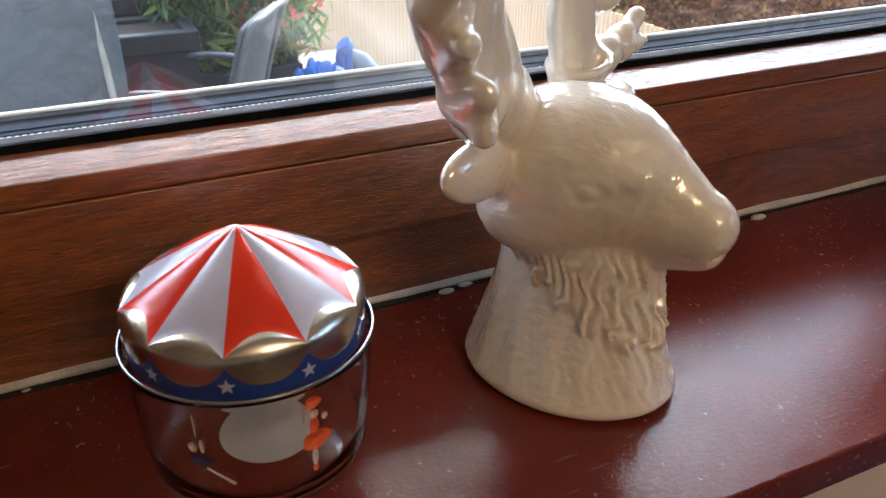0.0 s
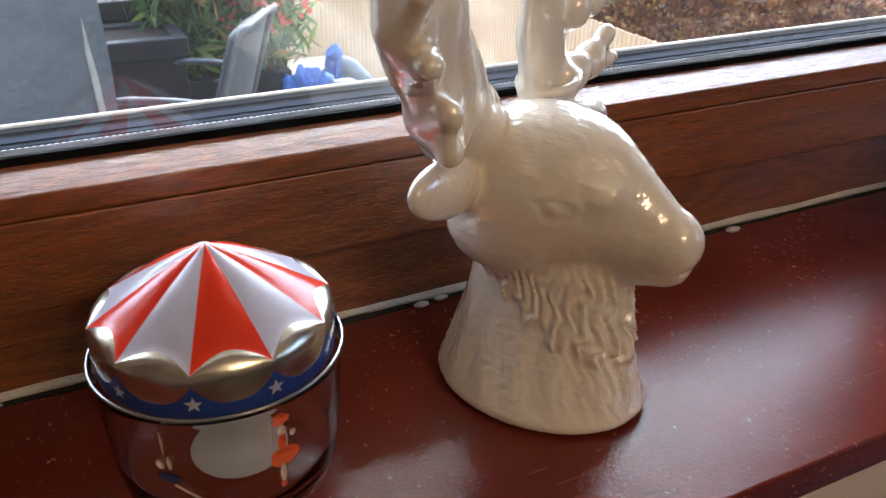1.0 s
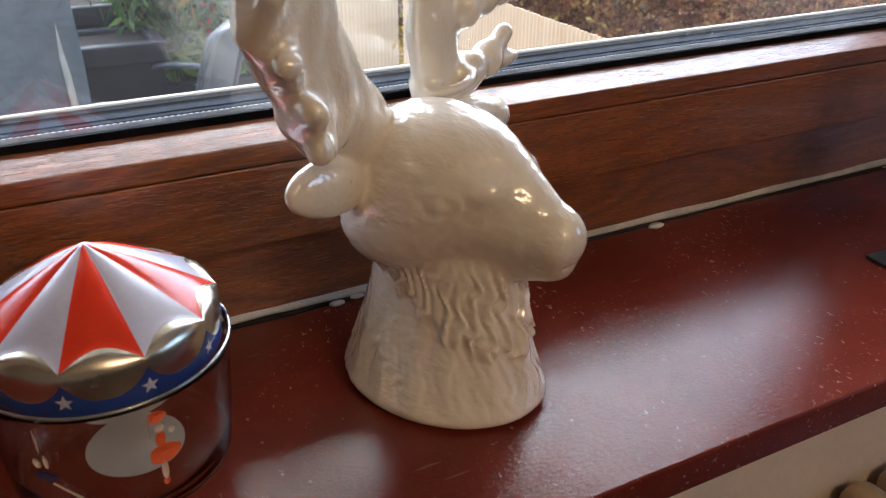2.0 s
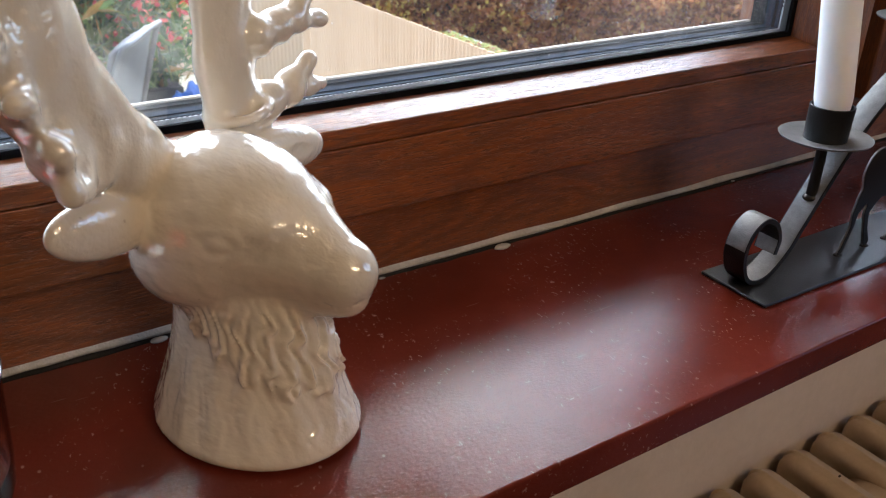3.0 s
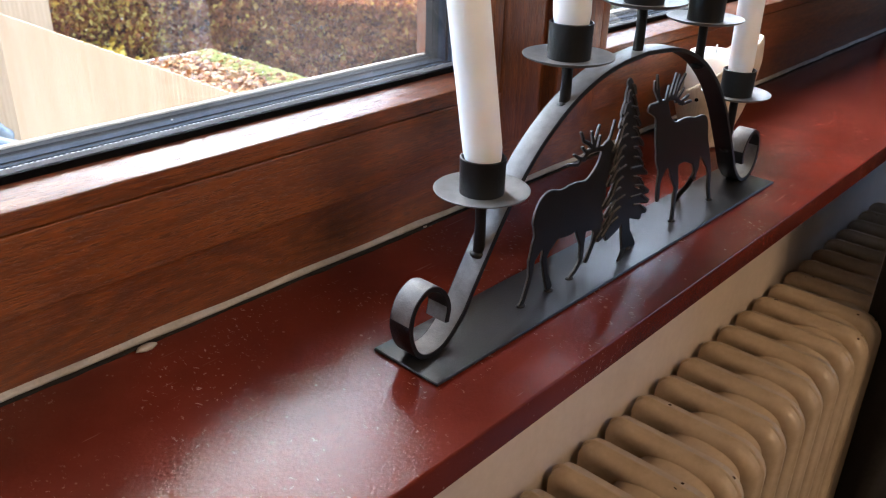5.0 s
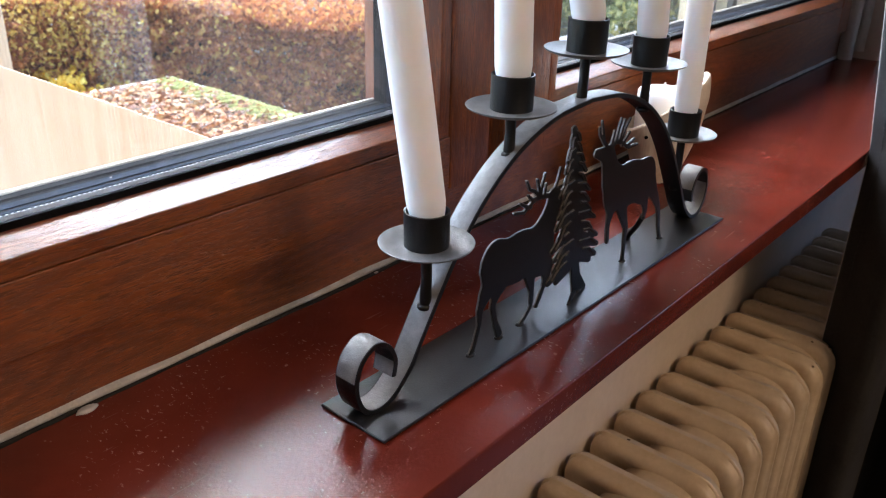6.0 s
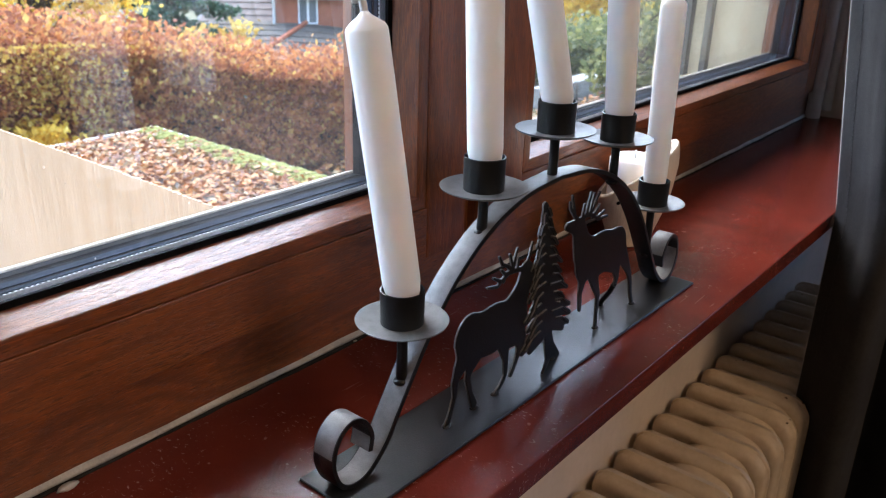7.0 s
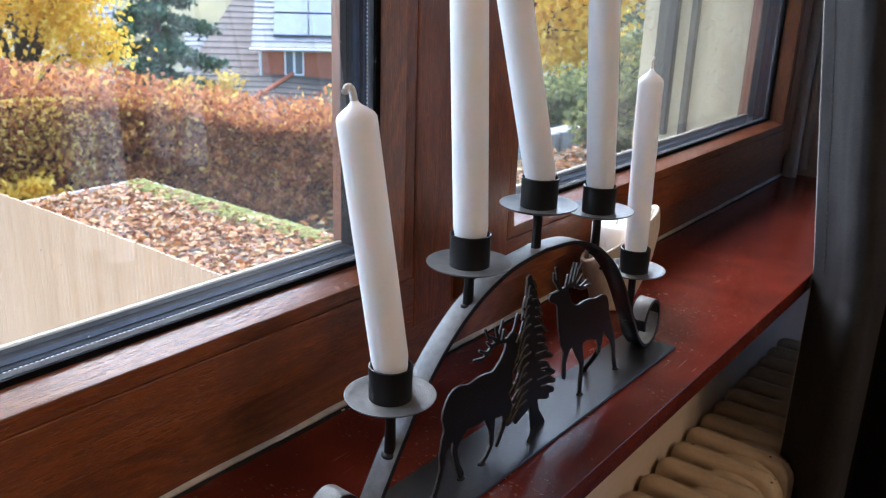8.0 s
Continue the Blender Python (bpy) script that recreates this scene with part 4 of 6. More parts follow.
    for a3, b3, r1, r2 in (((0.000, 0.028, 0.122), (0.004, 0.046, 0.1255), 0.0088, 0.0062), ((0.004, 0.046, 0.1255), (0.007, 0.065, 0.1240), 0.0058, 0.0034), ((0.004, 0.047, 0.1275), (0.006, 0.0595, 0.1360), 0.0056, 0.0034),
                           ((0.000, 0.030, 0.150), (0.004, 0.048, 0.1535), 0.0085, 0.0062), ((0.004, 0.048, 0.1535), (0.007, 0.0685, 0.1515), 0.0054, 0.0034), ((0.004, 0.050, 0.1555), (0.007, 0.0670, 0.1690), 0.0056, 0.0034),
                           ((-0.002, 0.034, 0.176), (0.004, 0.056, 0.186), 0.0080, 0.0040), ((-0.006, 0.026, 0.200), (-0.004, 0.034, 0.222), 0.0090, 0.0040)):
        far = smin(far, cone(P, a3, b3, r1, r2), 0.003)
    P = P0
    vein = 0.0005 * np.sin(y * 520 + 1.5 * np.sin(z * 130))
    near, far = near - vein, far - vein
    ring = lambda c, n, R, r: np.sqrt((np.sqrt(((x - c[0]) * 1.1) ** 2 + (y - c[1]) ** 2) - R) ** 2 + (z - c[2] - n * (y - c[1])) ** 2) - r
    far = smin(far, ring((-0.002, 0.027, 0.1265), 0.15, 0.0130, 0.0022), 0.003)
    antlers = np.minimum(near, far)
    return smin(d, antlers, 0.003)


hs = 0.00095
gx, gy, gz = np.meshgrid(np.arange(-0.040, 0.082, hs), np.arange(-0.100, 0.082, hs), np.arange(-0.004, 0.232, hs), indexing="ij")
stag = net_object("stag_bust", stag_field((gx, gy, gz)), (-0.040, -0.100, -0.004), hs, M_CERAMIC, relax=2)
stag.matrix_world = pose(0.0128, -0.0721, 0.0012, 0, 0, -58.4) @ Matrix.Scale(1.024, 4)
tagged(stag, label="glossy cream glazed ceramic stag head bust with antlers", category="figurine")


# ---- iron candle arch with stags and a fir ----
CA = pose(0.2965, -0.1180, 0, 0, 0, -0.57)
arch = thing("candle_arch", CA, label="black iron candle arch with sheet-metal stags and fir", category="candle holder")
part("base_plate", box(0.0, 0.402, -0.0235, 0.0235, 0.0003, 0.0023, 0.0005, 1), M_PLATE, arch)

CV = 0.0015           # the cups' line across the plate
CUPS = ((0.0572, 0.0822, 0.047), (0.1255, 0.1418, 0.1165), (0.1985, 0.1632, 0.1340), (0.2815, 0.1430, 0.1130), (0.3530, 0.0785, 0.036))
half = [(0.0262, 0.0195), (0.0275, 0.0290), (0.0220, 0.0395), (0.0125, 0.0435), (0.0030, 0.0370), (-0.0005, 0.0240), (0.0040, 0.0100), (0.0135, 0.0042), (0.0255, 0.0065), (0.0385, 0.0180), (0.0470, 0.0310), (0.0620, 0.0540), (0.0790, 0.0780), (0.1000, 0.1000), (0.1280, 0.1190), (0.1620, 0.1310), (0.2010, 0.1350)]
left = spline([(u, 0, z) for u, z in half], 8)
path = left + [Vector((0.402 - p.x, 0, p.z)) for p in left[-2::-1]]


def band(path, width, thick):
    """A flat strap on edge along a path in the x-z plane."""
    bm = bmesh.new()
    prev = None
    n = len(path)
    for k, p in enumerate(path):
        d = (path[min(k + 1, n - 1)] - path[max(k - 1, 0)]).normalized()
        nrm = Vector((-d.z, 0, d.x))
        ring = [bm.verts.new(p + nrm * thick * a + Vector((0, width * b, 0))) for a, b in ((0.5, -0.46), (0.5, 0.46), (0.42, 0.5), (-0.42, 0.5), (-0.5, 0.46), (-0.5, -0.46), (-0.42, -0.5), (0.42, -0.5))]
        if prev:
            # faces turned upward take the lighter copy, as if lit from above
            for j in range(8):
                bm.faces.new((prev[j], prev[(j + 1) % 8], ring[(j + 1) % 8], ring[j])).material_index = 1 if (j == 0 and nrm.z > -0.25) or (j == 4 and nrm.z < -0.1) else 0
        else:
            bm.faces.new(ring[::-1])
        prev = ring
    bm.faces.new(prev)
    return bm


arch_band = part("arch_band", band(path, 0.0145, 0.0030), [M_IRON, M_IRON_LIT], arch, smooth=40)
arch_band.location.y = CV + 0.0005
M_WICK = paint("waxed_wick", (0.78, 0.77, 0.76), (0.84, 0.83, 0.82), 400, 0.7, bump=0.5)
LEANS = ((-5.2, -5.8), (-3.2, -1.0), (-15.0, -4.0), (-9.0, 0.5), (-5.0, 1.2))
for k, (u, z, zs) in enumerate(CUPS):
    dish_bm = lathe([(0.0, 0.0), (0.012, 0.0), (0.0215, 0.0004), (0.0250, 0.0019), (0.0255, 0.0028), (0.0247, 0.0029), (0.0212, 0.0014), (0.012, 0.0010), (0.0, 0.0010)], 56)
    cup_bm = lathe([(0.0, 0.0010), (0.0119, 0.0010), (0.0121, 0.0202), (0.0112, 0.0204), (0.0110, 0.004), (0.0, 0.004)], 44)
    # whole drip plate in the lighter copy, for its sky-lit top
    dish = part("drip_plate", dish_bm, M_IRON_LIT, arch, smooth=50)
    cup = part("candle_cup", cup_bm, M_IRON, arch, smooth=50)
    dish.location = cup.location = (u, CV, z)
    lip = part("seam_tab", box(u + 0.0085, u + 0.0108, CV + 0.0062, CV + 0.0084, z + 0.012, z + 0.0226, 0.0004, 1), M_IRON, cup)
    lip.matrix_parent_inverse = Matrix.Translation((-u, -CV, -z))
    bm = tube([(u, CV, zs - 0.001), (u + 0.0005, CV, (z + zs) / 2), (u, CV, z + 0.0005)], [0.0034, 0.0030, 0.0031], 12)
    part("stem", bm, M_IRON, arch, smooth=60)
    bm = bmesh.new()
    bmesh.ops.create_icosphere(bm, subdivisions=2, radius=0.0046, matrix=pose(u, CV, zs) @ Matrix.Diagonal((1.15, 1, 0.55, 1)))
    part("weld", bm, M_IRON, arch, smooth=True)
    # candle: a thing of its own, standing in the cup
    lx, ly = LEANS[k]
    L = 0.160
    m = CA @ pose(u, CV, z + 0.0200) @ pose(0, 0, 0, ly, lx, 0) @ pose(0, 0, -0.0155)
    cn = thing("taper_candle", m, label="unlit white wax taper candle leaning in an iron cup" if abs(lx) > 4 else "unlit white wax taper candle in an iron cup", category="candle", group="candles on the arch")
    prof = [(0.0, 0.0), (0.0058, 0.0), (0.0068, 0.006), (0.0094, 0.0145), (0.0102, 0.02), (0.01035, 0.08), (0.0104, L - 0.012), (0.0103, L - 0.0092), (0.0094, L - 0.0074), (0.0066, L - 0.0050), (0.0036, L - 0.0030), (0.0020, L - 0.0012), (0.0015, L), (0.0, L + 0.0002)]
    part("wax", lathe([(q * (0.9 if k == 4 else 1.0), hh) for q, hh in prof], 40), M_WAX, cn, smooth=True)
    turn = (200, 100, 160, 30, 20)[k]
    bend = [Vector((math.cos(radians(turn)) * q, math.sin(radians(turn)) * q, L + hh)) for q, hh in ((0, -0.001), (0.0002, 0.003), (0.002, 0.0058), (0.0052, 0.0066), (0.0086, 0.0050 if k == 0 else 0.0066))]
    part("wick", tube(spline(bend, 3), 0.0010 if k else 0.0019, 8), M_WICK, cn, smooth=True)


def cut_sheet(name, field2d, x0, x1, z0, z1, y, label="", lips=None):
    """A shape cut from sheet iron, from a 2D distance field; lips: a field of strokes that are bent out of the sheet."""
    h, th = 0.00055, 0.0009
    ax, ay, az = np.arange(x0, x1, h), np.arange(-0.0033, 0.00331, h), np.arange(z0, z1, h)
    A, Y, Z = np.meshgrid(ax, ay, az, indexing="ij")
    f = np.maximum(field2d(A[:, 0, :], Z[:, 0, :])[:, None, :], np.abs(Y) - th)
    if lips:
        f = np.minimum(f, np.maximum(lips(A[:, 0, :], Z[:, 0, :])[:, None, :], np.abs(Y + 0.0006) - 0.0019))
    ob = net_object(name, f, (x0, -0.0033 + y, z0), h, M_IRON, arch)
    ob.data.materials.append(M_EDGE)
    # edge faces take the paler metal that paints their glint
    for p in ob.data.polygons:
        p.material_index = 1 if abs(p.normal.y) < 0.55 else 0
    ob.data.set_sharp_from_angle(angle=radians(45))
    if label:
        ob["label"] = label
    return ob


def limb(X, Z, pts, radii):
    d = None
    for (ax_, az_), (bx, bz), ra, rb in zip(pts, pts[1:], radii, radii[1:]):
        L = (bx - ax_) ** 2 + (bz - az_) ** 2
        u = np.clip(((X - ax_) * (bx - ax_) + (Z - az_) * (bz - az_)) / L, 0, 1)
        q = np.hypot(X - ax_ - u * (bx - ax_), Z - az_ - u * (bz - az_)) - (ra + (rb - ra) * u)
        d = q if d is None else np.minimum(d, q)
    return d


def oval2(X, Z, c, r, turn=0.0):
    ca, sa = math.cos(radians(turn)), math.sin(radians(turn))
    x, z = (X - c[0]) * ca + (Z - c[1]) * sa, -(X - c[0]) * sa + (Z - c[1]) * ca
    return (np.hypot(x / r[0], z / r[1]) - 1) * min(r)


def strokes(X, Z, d, lines):
    """Adds thin tines, each a line of (x, z) in millimetres with its two end radii."""
    for pts, r0, r1 in lines:
        n = len(pts)
        d = np.minimum(d, limb(X, Z, [(a / 1000, c / 1000) for a, c in pts], [(r0 + (r1 - r0) * k / (n - 1)) / 1000 for k in range(n)]))
    return d


def legs(X, Z, d, lines):
    for pts, radii in lines:
        d = smin(d, limb(X, Z, [(a / 1000, c / 1000) for a, c in pts], [q / 1000 for q in radii]), 0.002)
    return d


def stag_sheet_a(X, Z):
    """A striding stag that looks along +x, one foreleg raised."""
    d = smin(oval2(X, Z, (0.1120, 0.0540), (0.0145, 0.0165), 12), oval2(X, Z, (0.1345, 0.0515), (0.0270, 0.0170), -2), 0.005)
    d = smin(d, oval2(X, Z, (0.1575, 0.0500), (0.0140, 0.0200), 5), 0.004)
    d = smin(d, limb(X, Z, [(0.160, 0.060), (0.1665, 0.072), (0.1675, 0.081)], [0.0105, 0.0085, 0.0062]), 0.003)
    d = smin(d, limb(X, Z, [(0.1675, 0.081), (0.183, 0.0745)], [0.0056, 0.0030]), 0.002)
    d = legs(X, Z, d, (([(107.5, 46), (103, 38), (98.5, 30), (98.3, 20), (93.5, 6), (91.5, 3)], (7.5, 6, 3.2, 1.9, 2.0, 2.3)), ([(119, 41), (112.5, 33), (110.5, 27), (114, 15), (118.3, 5.5)], (6.5, 4.2, 2.6, 2.2, 3.0)),
                       ([(147.5, 35), (150.5, 24), (151, 12), (146, 6), (140.5, 3.0)], (5.5, 2.7, 1.9, 1.6, 1.5)), ([(166, 33), (166.5, 28), (164, 21), (157.5, 9.5)], (7, 4.2, 2.2, 2.0)),
                       ([(101, 58), (98.2, 54)], (3.0, 1.0))))
    return strokes(X, Z, d, (([(165, 83), (156, 84.5), (148, 85), (141, 82), (136.5, 79.4), (127, 81.6)], 1.9, 0.9), ([(143, 81), (137.5, 83.2), (132.3, 86.2)], 1.4, 0.9), ([(150, 85), (144, 85.6), (140, 89.2)], 1.4, 0.9),
                             ([(151, 86), (146.5, 90), (141, 92.6), (137.4, 98.6)], 1.5, 0.9), ([(153, 85), (150.6, 91), (148.4, 97)], 1.4, 0.9), ([(152.4, 85.5), (153.4, 91), (156, 99)], 1.4, 0.9), ([(157, 84.5), (158, 92)], 1.3, 0.9),
                             ([(161, 83), (167, 85), (170, 89), (172.6, 98.2)], 1.5, 0.9)))


def stag_sheet_b(X, Z):
    """A stag that looks along -x with its head up."""
    d = smin(oval2(X, Z, (0.2640, 0.0640), (0.0290, 0.0172), -4), oval2(X, Z, (0.2870, 0.0605), (0.0150, 0.0178), -14), 0.005)
    d = smin(d, oval2(X, Z, (0.2430, 0.0660), (0.0135, 0.0180), 6), 0.004)
    d = smin(d, limb(X, Z, [(0.2370, 0.0750), (0.2300, 0.0920)], [0.0110, 0.0078]), 0.003)
    d = smin(d, limb(X, Z, [(0.2290, 0.0935), (0.2145, 0.0975)], [0.0066, 0.0032]), 0.002)
    d = legs(X, Z, d, (([(243, 56), (241, 47), (239.5, 39), (241, 29.5), (241.5, 27)], (8, 4.0, 2.2, 2.2, 1.8)), ([(256, 53), (260, 43), (267, 30), (267.4, 12), (268, 4)], (8, 5.2, 2.6, 1.9, 2.0)),
                       ([(287, 52), (291.5, 44), (294.5, 36), (293, 30)], (9, 5.2, 3.0, 2.0)), ([(297, 55), (305, 46), (313.5, 35), (318.5, 25), (321, 14), (325.5, 4)], (8, 5.4, 3.2, 2.3, 2.0, 1.9)),
                       ([(299, 64), (303.6, 55.5)], (3.0, 1.0))))
    return strokes(X, Z, d, (([(227, 99), (221.5, 104), (216, 110), (215, 114.6)], 1.7, 0.9), ([(221.8, 105), (217.2, 118.4)], 1.4, 0.9), ([(230, 97), (238, 100.5), (246, 98), (256, 92.4), (268.4, 92)], 2.2, 0.9),
                             ([(232.2, 98), (234.6, 108.4)], 1.4, 0.9), ([(238, 101), (242, 115.2)], 1.4, 0.9), ([(242.5, 100), (246.7, 113.5)], 1.4, 0.9), ([(245, 100), (249, 107), (254.4, 112.8)], 1.4, 0.9),
                             ([(247, 96), (255.7, 103.2)], 1.4, 0.9), ([(253, 93.6), (263.4, 97)], 1.4, 0.9)))


def fir_branches():
    """The fir's branch strokes: (points, radii) in its own space, foot at x 0, and the light slits between them."""
    rows = []
    for k in range(13):
        z0 = 0.1130 - 0.0072 * k
        w = 0.0335 * (1 - z0 / 0.1215) ** 0.72
        for s in (1, -1):
            w2 = w * (1 + 0.14 * math.sin(k * 2.4 + 1.7 * s))
            rows.append((k, s, z0 + 0.0016 * s, w2))
    return rows


def fir_sheet(X, Z):
    d = limb(X, Z, [(0.005, 0.0), (0.001, 0.012), (0.0, 0.022), (0.0, 0.120)], [0.0085, 0.0058, 0.0050, 0.0012])
    slit = None
    for k, s, z0, w in fir_branches():
        pad = 0.0018 + 0.0031 * (k / 12)
        d = np.minimum(d, limb(X, Z, [(0, z0 + 0.0035), (s * w * 0.55, z0 + 0.0005), (s * w, z0 - 0.0055)], [pad + 0.0012, pad, pad * 0.42]))
        d = np.minimum(d, limb(X, Z, [(s * w * 0.30, z0 - 0.001), (s * w * 0.70, z0 - 0.0076)], [pad, pad * 0.5]))
        if k in (6, 8, 9, 11):
            c = limb(X, Z, [(s * w * 0.50, z0 - 0.0040), (s * w * 0.78, z0 - 0.0066)], [0.0005, 0.0009])
            slit = c if slit is None else np.minimum(slit, c)
    return np.maximum(d, -slit)


def fir_lips(X, Z):
    """Bent lips along the branches' upper edges."""
    d = None
    for k, s, z0, w in fir_branches():
        pad = 0.0018 + 0.0031 * (k / 12)
        a = 0.35 if (k + s) % 3 else 0.15
        c = limb(X, Z, [(s * w * a, z0 + 0.0012 + pad * 0.6), (s * w * 0.62, z0 + pad * 0.5), (s * w * 0.90, z0 - 0.0040)], [0.0007, 0.0008, 0.0006])
        d = c if d is None else np.minimum(d, c)
    return d


def on_fir(f):
    """Leans the fir as it stands on the plate."""
    return lambda X, Z: f(X - 0.2015 + 0.165 * (Z - 0.0022), Z - 0.0022)


cut_sheet("stag_cutout", stag_sheet_a, 0.084, 0.196, 0.0, 0.112, -0.004, "black sheet iron stag looking towards the fir")
cut_sheet("stag_cutout", stag_sheet_b, 0.206, 0.336, 0.0, 0.124, -0.004, "black sheet iron stag looking towards the fir")
cut_sheet("fir_cutout", on_fir(fir_sheet), 0.156, 0.250, 0.0, 0.126, -0.0055, "black sheet iron fir tree", on_fir(fir_lips))
part("bent_leg", tube([(0.293, -0.004, 0.031), (0.2975, 0.002, 0.020), (0.3035, 0.011, 0.007), (0.306, 0.0135, 0.0024)], [0.0020, 0.0019, 0.0018, 0.0024], 8), M_IRON, arch, "hind leg bent back to the plate", smooth=True)
for u, v in ((0.0918, -0.004), (0.1190, -0.004), (0.1410, -0.004), (0.2050, -0.0055), (0.3265, -0.004), (0.3065, 0.0135), (0.2685, -0.004)):
    bm = bmesh.new()
    bmesh.ops.create_icosphere(bm, subdivisions=2, radius=0.0028, matrix=pose(u, v, 0.0024) @ Matrix.Diagonal((1.3, 0.9, 0.45, 1)))
    part("weld", bm, M_IRON, arch, smooth=True)
part("support_spur", tube([(0.201, -0.0055, 0.0032), (0.190, -0.010, 0.0030), (0.183, -0.0125, 0.0028)], [0.0016, 0.0013, 0.0009], 8), M_IRON, arch, smooth=True)


# ---- pale wooden tealight holder behind the arch ----
M_PINE = wood("pale_birch", "z", (0.60, 0.50, 0.37), (0.68, 0.58, 0.45), (0.74, 0.66, 0.53), 0.5, 0.6, 0.15, 0.0)
hold = thing("pillar_candle_holder", pose(0.756, -0.0535, 0), label="pale wooden flared candle holder with a slanting rim", category="candle holder")


def flare(z):
    """Half width of the holder at height z."""
    return np.interp(z, (0.0, 0.010, 0.030, 0.050, 0.077, 0.092, 0.108), (0.0190, 0.0210, 0.0275, 0.0325, 0.0358, 0.0350, 0.0315))


def holder_field(P):
    x, y, z = P
    q = np.sqrt((x / 1.35) ** 2 + y ** 2)
    rim = 0.072 + 0.030 * np.clip((x * 0.43 - y * 0.90) / 0.040, -1, 1)
    bowl = np.maximum(q - flare(z) + 0.0042, 0.040 - z)
    return np.maximum(np.maximum(np.maximum(q - flare(z), -z), z - rim), -bowl)


hh = 0.0016
P3 = np.meshgrid(np.arange(-0.068, 0.069, hh), np.arange(-0.048, 0.049, hh), np.arange(-0.004, 0.116, hh), indexing="ij")
net_object("bowl", holder_field(P3), (-0.068, -0.048, -0.004), hh, M_PINE, hold, relax=2).location.z = 0.0012
part("peg_hole", tube([(-0.0395, -0.0060, 0.050), (-0.0440, -0.0068, 0.050)], 0.0016, 10), M_RUBBER, hold, "small dark hole in the wood")
cl = thing("pillar_candle", pose(0.754, -0.052, 0.0412), label="white pillar candle set in a pale wooden holder", category="candle")
part("wax", lathe([(0.0, 0.0), (0.0225, 0.0), (0.0232, 0.003), (0.0234, 0.0405), (0.0222, 0.0425), (0.015, 0.0420), (0.0, 0.0412)], 44), M_WAX, cl, smooth=50)
part("wick", tube([(0.0, 0.0, 0.0410), (0.0004, 0.0, 0.0455), (0.0016, 0.0006, 0.0490)], 0.0009, 8), M_WICK, cl, smooth=True)


# ---- lamp in the room, behind the camera ----
M_GLOW = bpy.data.materials.new("warm_lamp_glass")
M_GLOW.use_nodes = True
gb_ = M_GLOW.node_tree.nodes["Principled BSDF"]
gb_.inputs["Emission Color"].default_value, gb_.inputs["Emission Strength"].default_value = (1.0, 0.68, 0.40, 1), 8.0
M_BRASS = paint("brass", (0.5, 0.36, 0.14), (0.6, 0.45, 0.2), 40, 0.3, metal=1.0)
pl = thing("pendant_lamp", pose(0.35, -2.3, 1.31), label="lit pendant lamp with six small warm bulbs under the ceiling", category="lamp")
for k in range(6):
    a = radians(60 * k + 12)
    u = Vector((math.cos(a), math.sin(a), 0))
    arm = part("arm", tube(spline([u * 0.01 + Vector((0, 0, 0.10)), u * 0.16 + Vector((0, 0, 0.05)), u * 0.27 + Vector((0, 0, 0.09)), u * 0.30 + Vector((0, 0, 0.03))], 5), 0.007, 8), M_BRASS, pl, smooth=60)
    bm = bmesh.new()
    bmesh.ops.create_uvsphere(bm, u_segments=20, v_segments=12, radius=0.062, matrix=Matrix.Translation(u * 0.30 + Vector((0, 0, -0.032))))
    part("bulb", bm, M_GLOW, arm, "lit warm bulb", smooth=True)
part("cord", tube([(0, 0, 0.08), (0, 0, 0.441)], 0.010, 8), M_BRASS, pl)
part("cap", lathe([(0.0, 0.441), (0.06, 0.438), (0.05, 0.41), (0.0, 0.400)], 24), M_BRASS, pl, smooth=50)


# ---- outside ----
GROUND = -1.65
M_PAVE = paint("wet_concrete_slabs", (0.13, 0.125, 0.115), (0.22, 0.21, 0.195), 3, 0.45, 0.7, bump=0.4, bscale=80, bdist=0.004)
M_EARTH = paint("autumn_lawn", (0.05, 0.065, 0.025), (0.13, 0.11, 0.05), 1.5, 0.9, bump=0.6, bscale=40, bdist=0.02)


def ground_sheet():
    bm = bmesh.new()
    xs = [-400, -60, -20, -8, -3, 0, 2, 4, 6, 9, 13, 18, 26, 40, 70, 150, 600]
    ys = [0.26, 2, 4, 6, 8, 11, 15, 20, 28, 40, 70, 140, 300, 900]
    g = [[bm.verts.new((x, y, GROUND - 0.24 * max(0, y - 5) * math.exp(-max(0, y - 5) / 80) )) for y in ys] for x in xs]
    for a, b in zip(g, g[1:]):
        for k in range(len(ys) - 1):
            bm.faces.new((a[k], b[k], b[k + 1], a[k + 1]))
    return bm


def ground_z(y):
    return GROUND - 0.24 * max(0, y - 5) * math.exp(-max(0, y - 5) / 80)


tagged(part("ground", ground_sheet(), M_EARTH), label="damp autumn lawn sloping away from the house", category="ground", kind="structure")
tagged(part("terrace", box(-3.5, 1.92, 0.262, 4.9, GROUND - 0.2, GROUND + 0.02), M_PAVE), label="grey concrete terrace below the window", category="terrace", kind="structure")

# reed privacy screen beside the window, and another across the end of the terrace
M_REED = paint("pale_reed_mat", (0.62, 0.42, 0.255), (0.71, 0.50, 0.325), 5, 0.75, stretch=(4, 4, 0.35), bump=0.3, bscale=60, bdist=0.004)
scr = thing("reed_screen", label="pale reed privacy screen standing out from the house wall", category="fence")


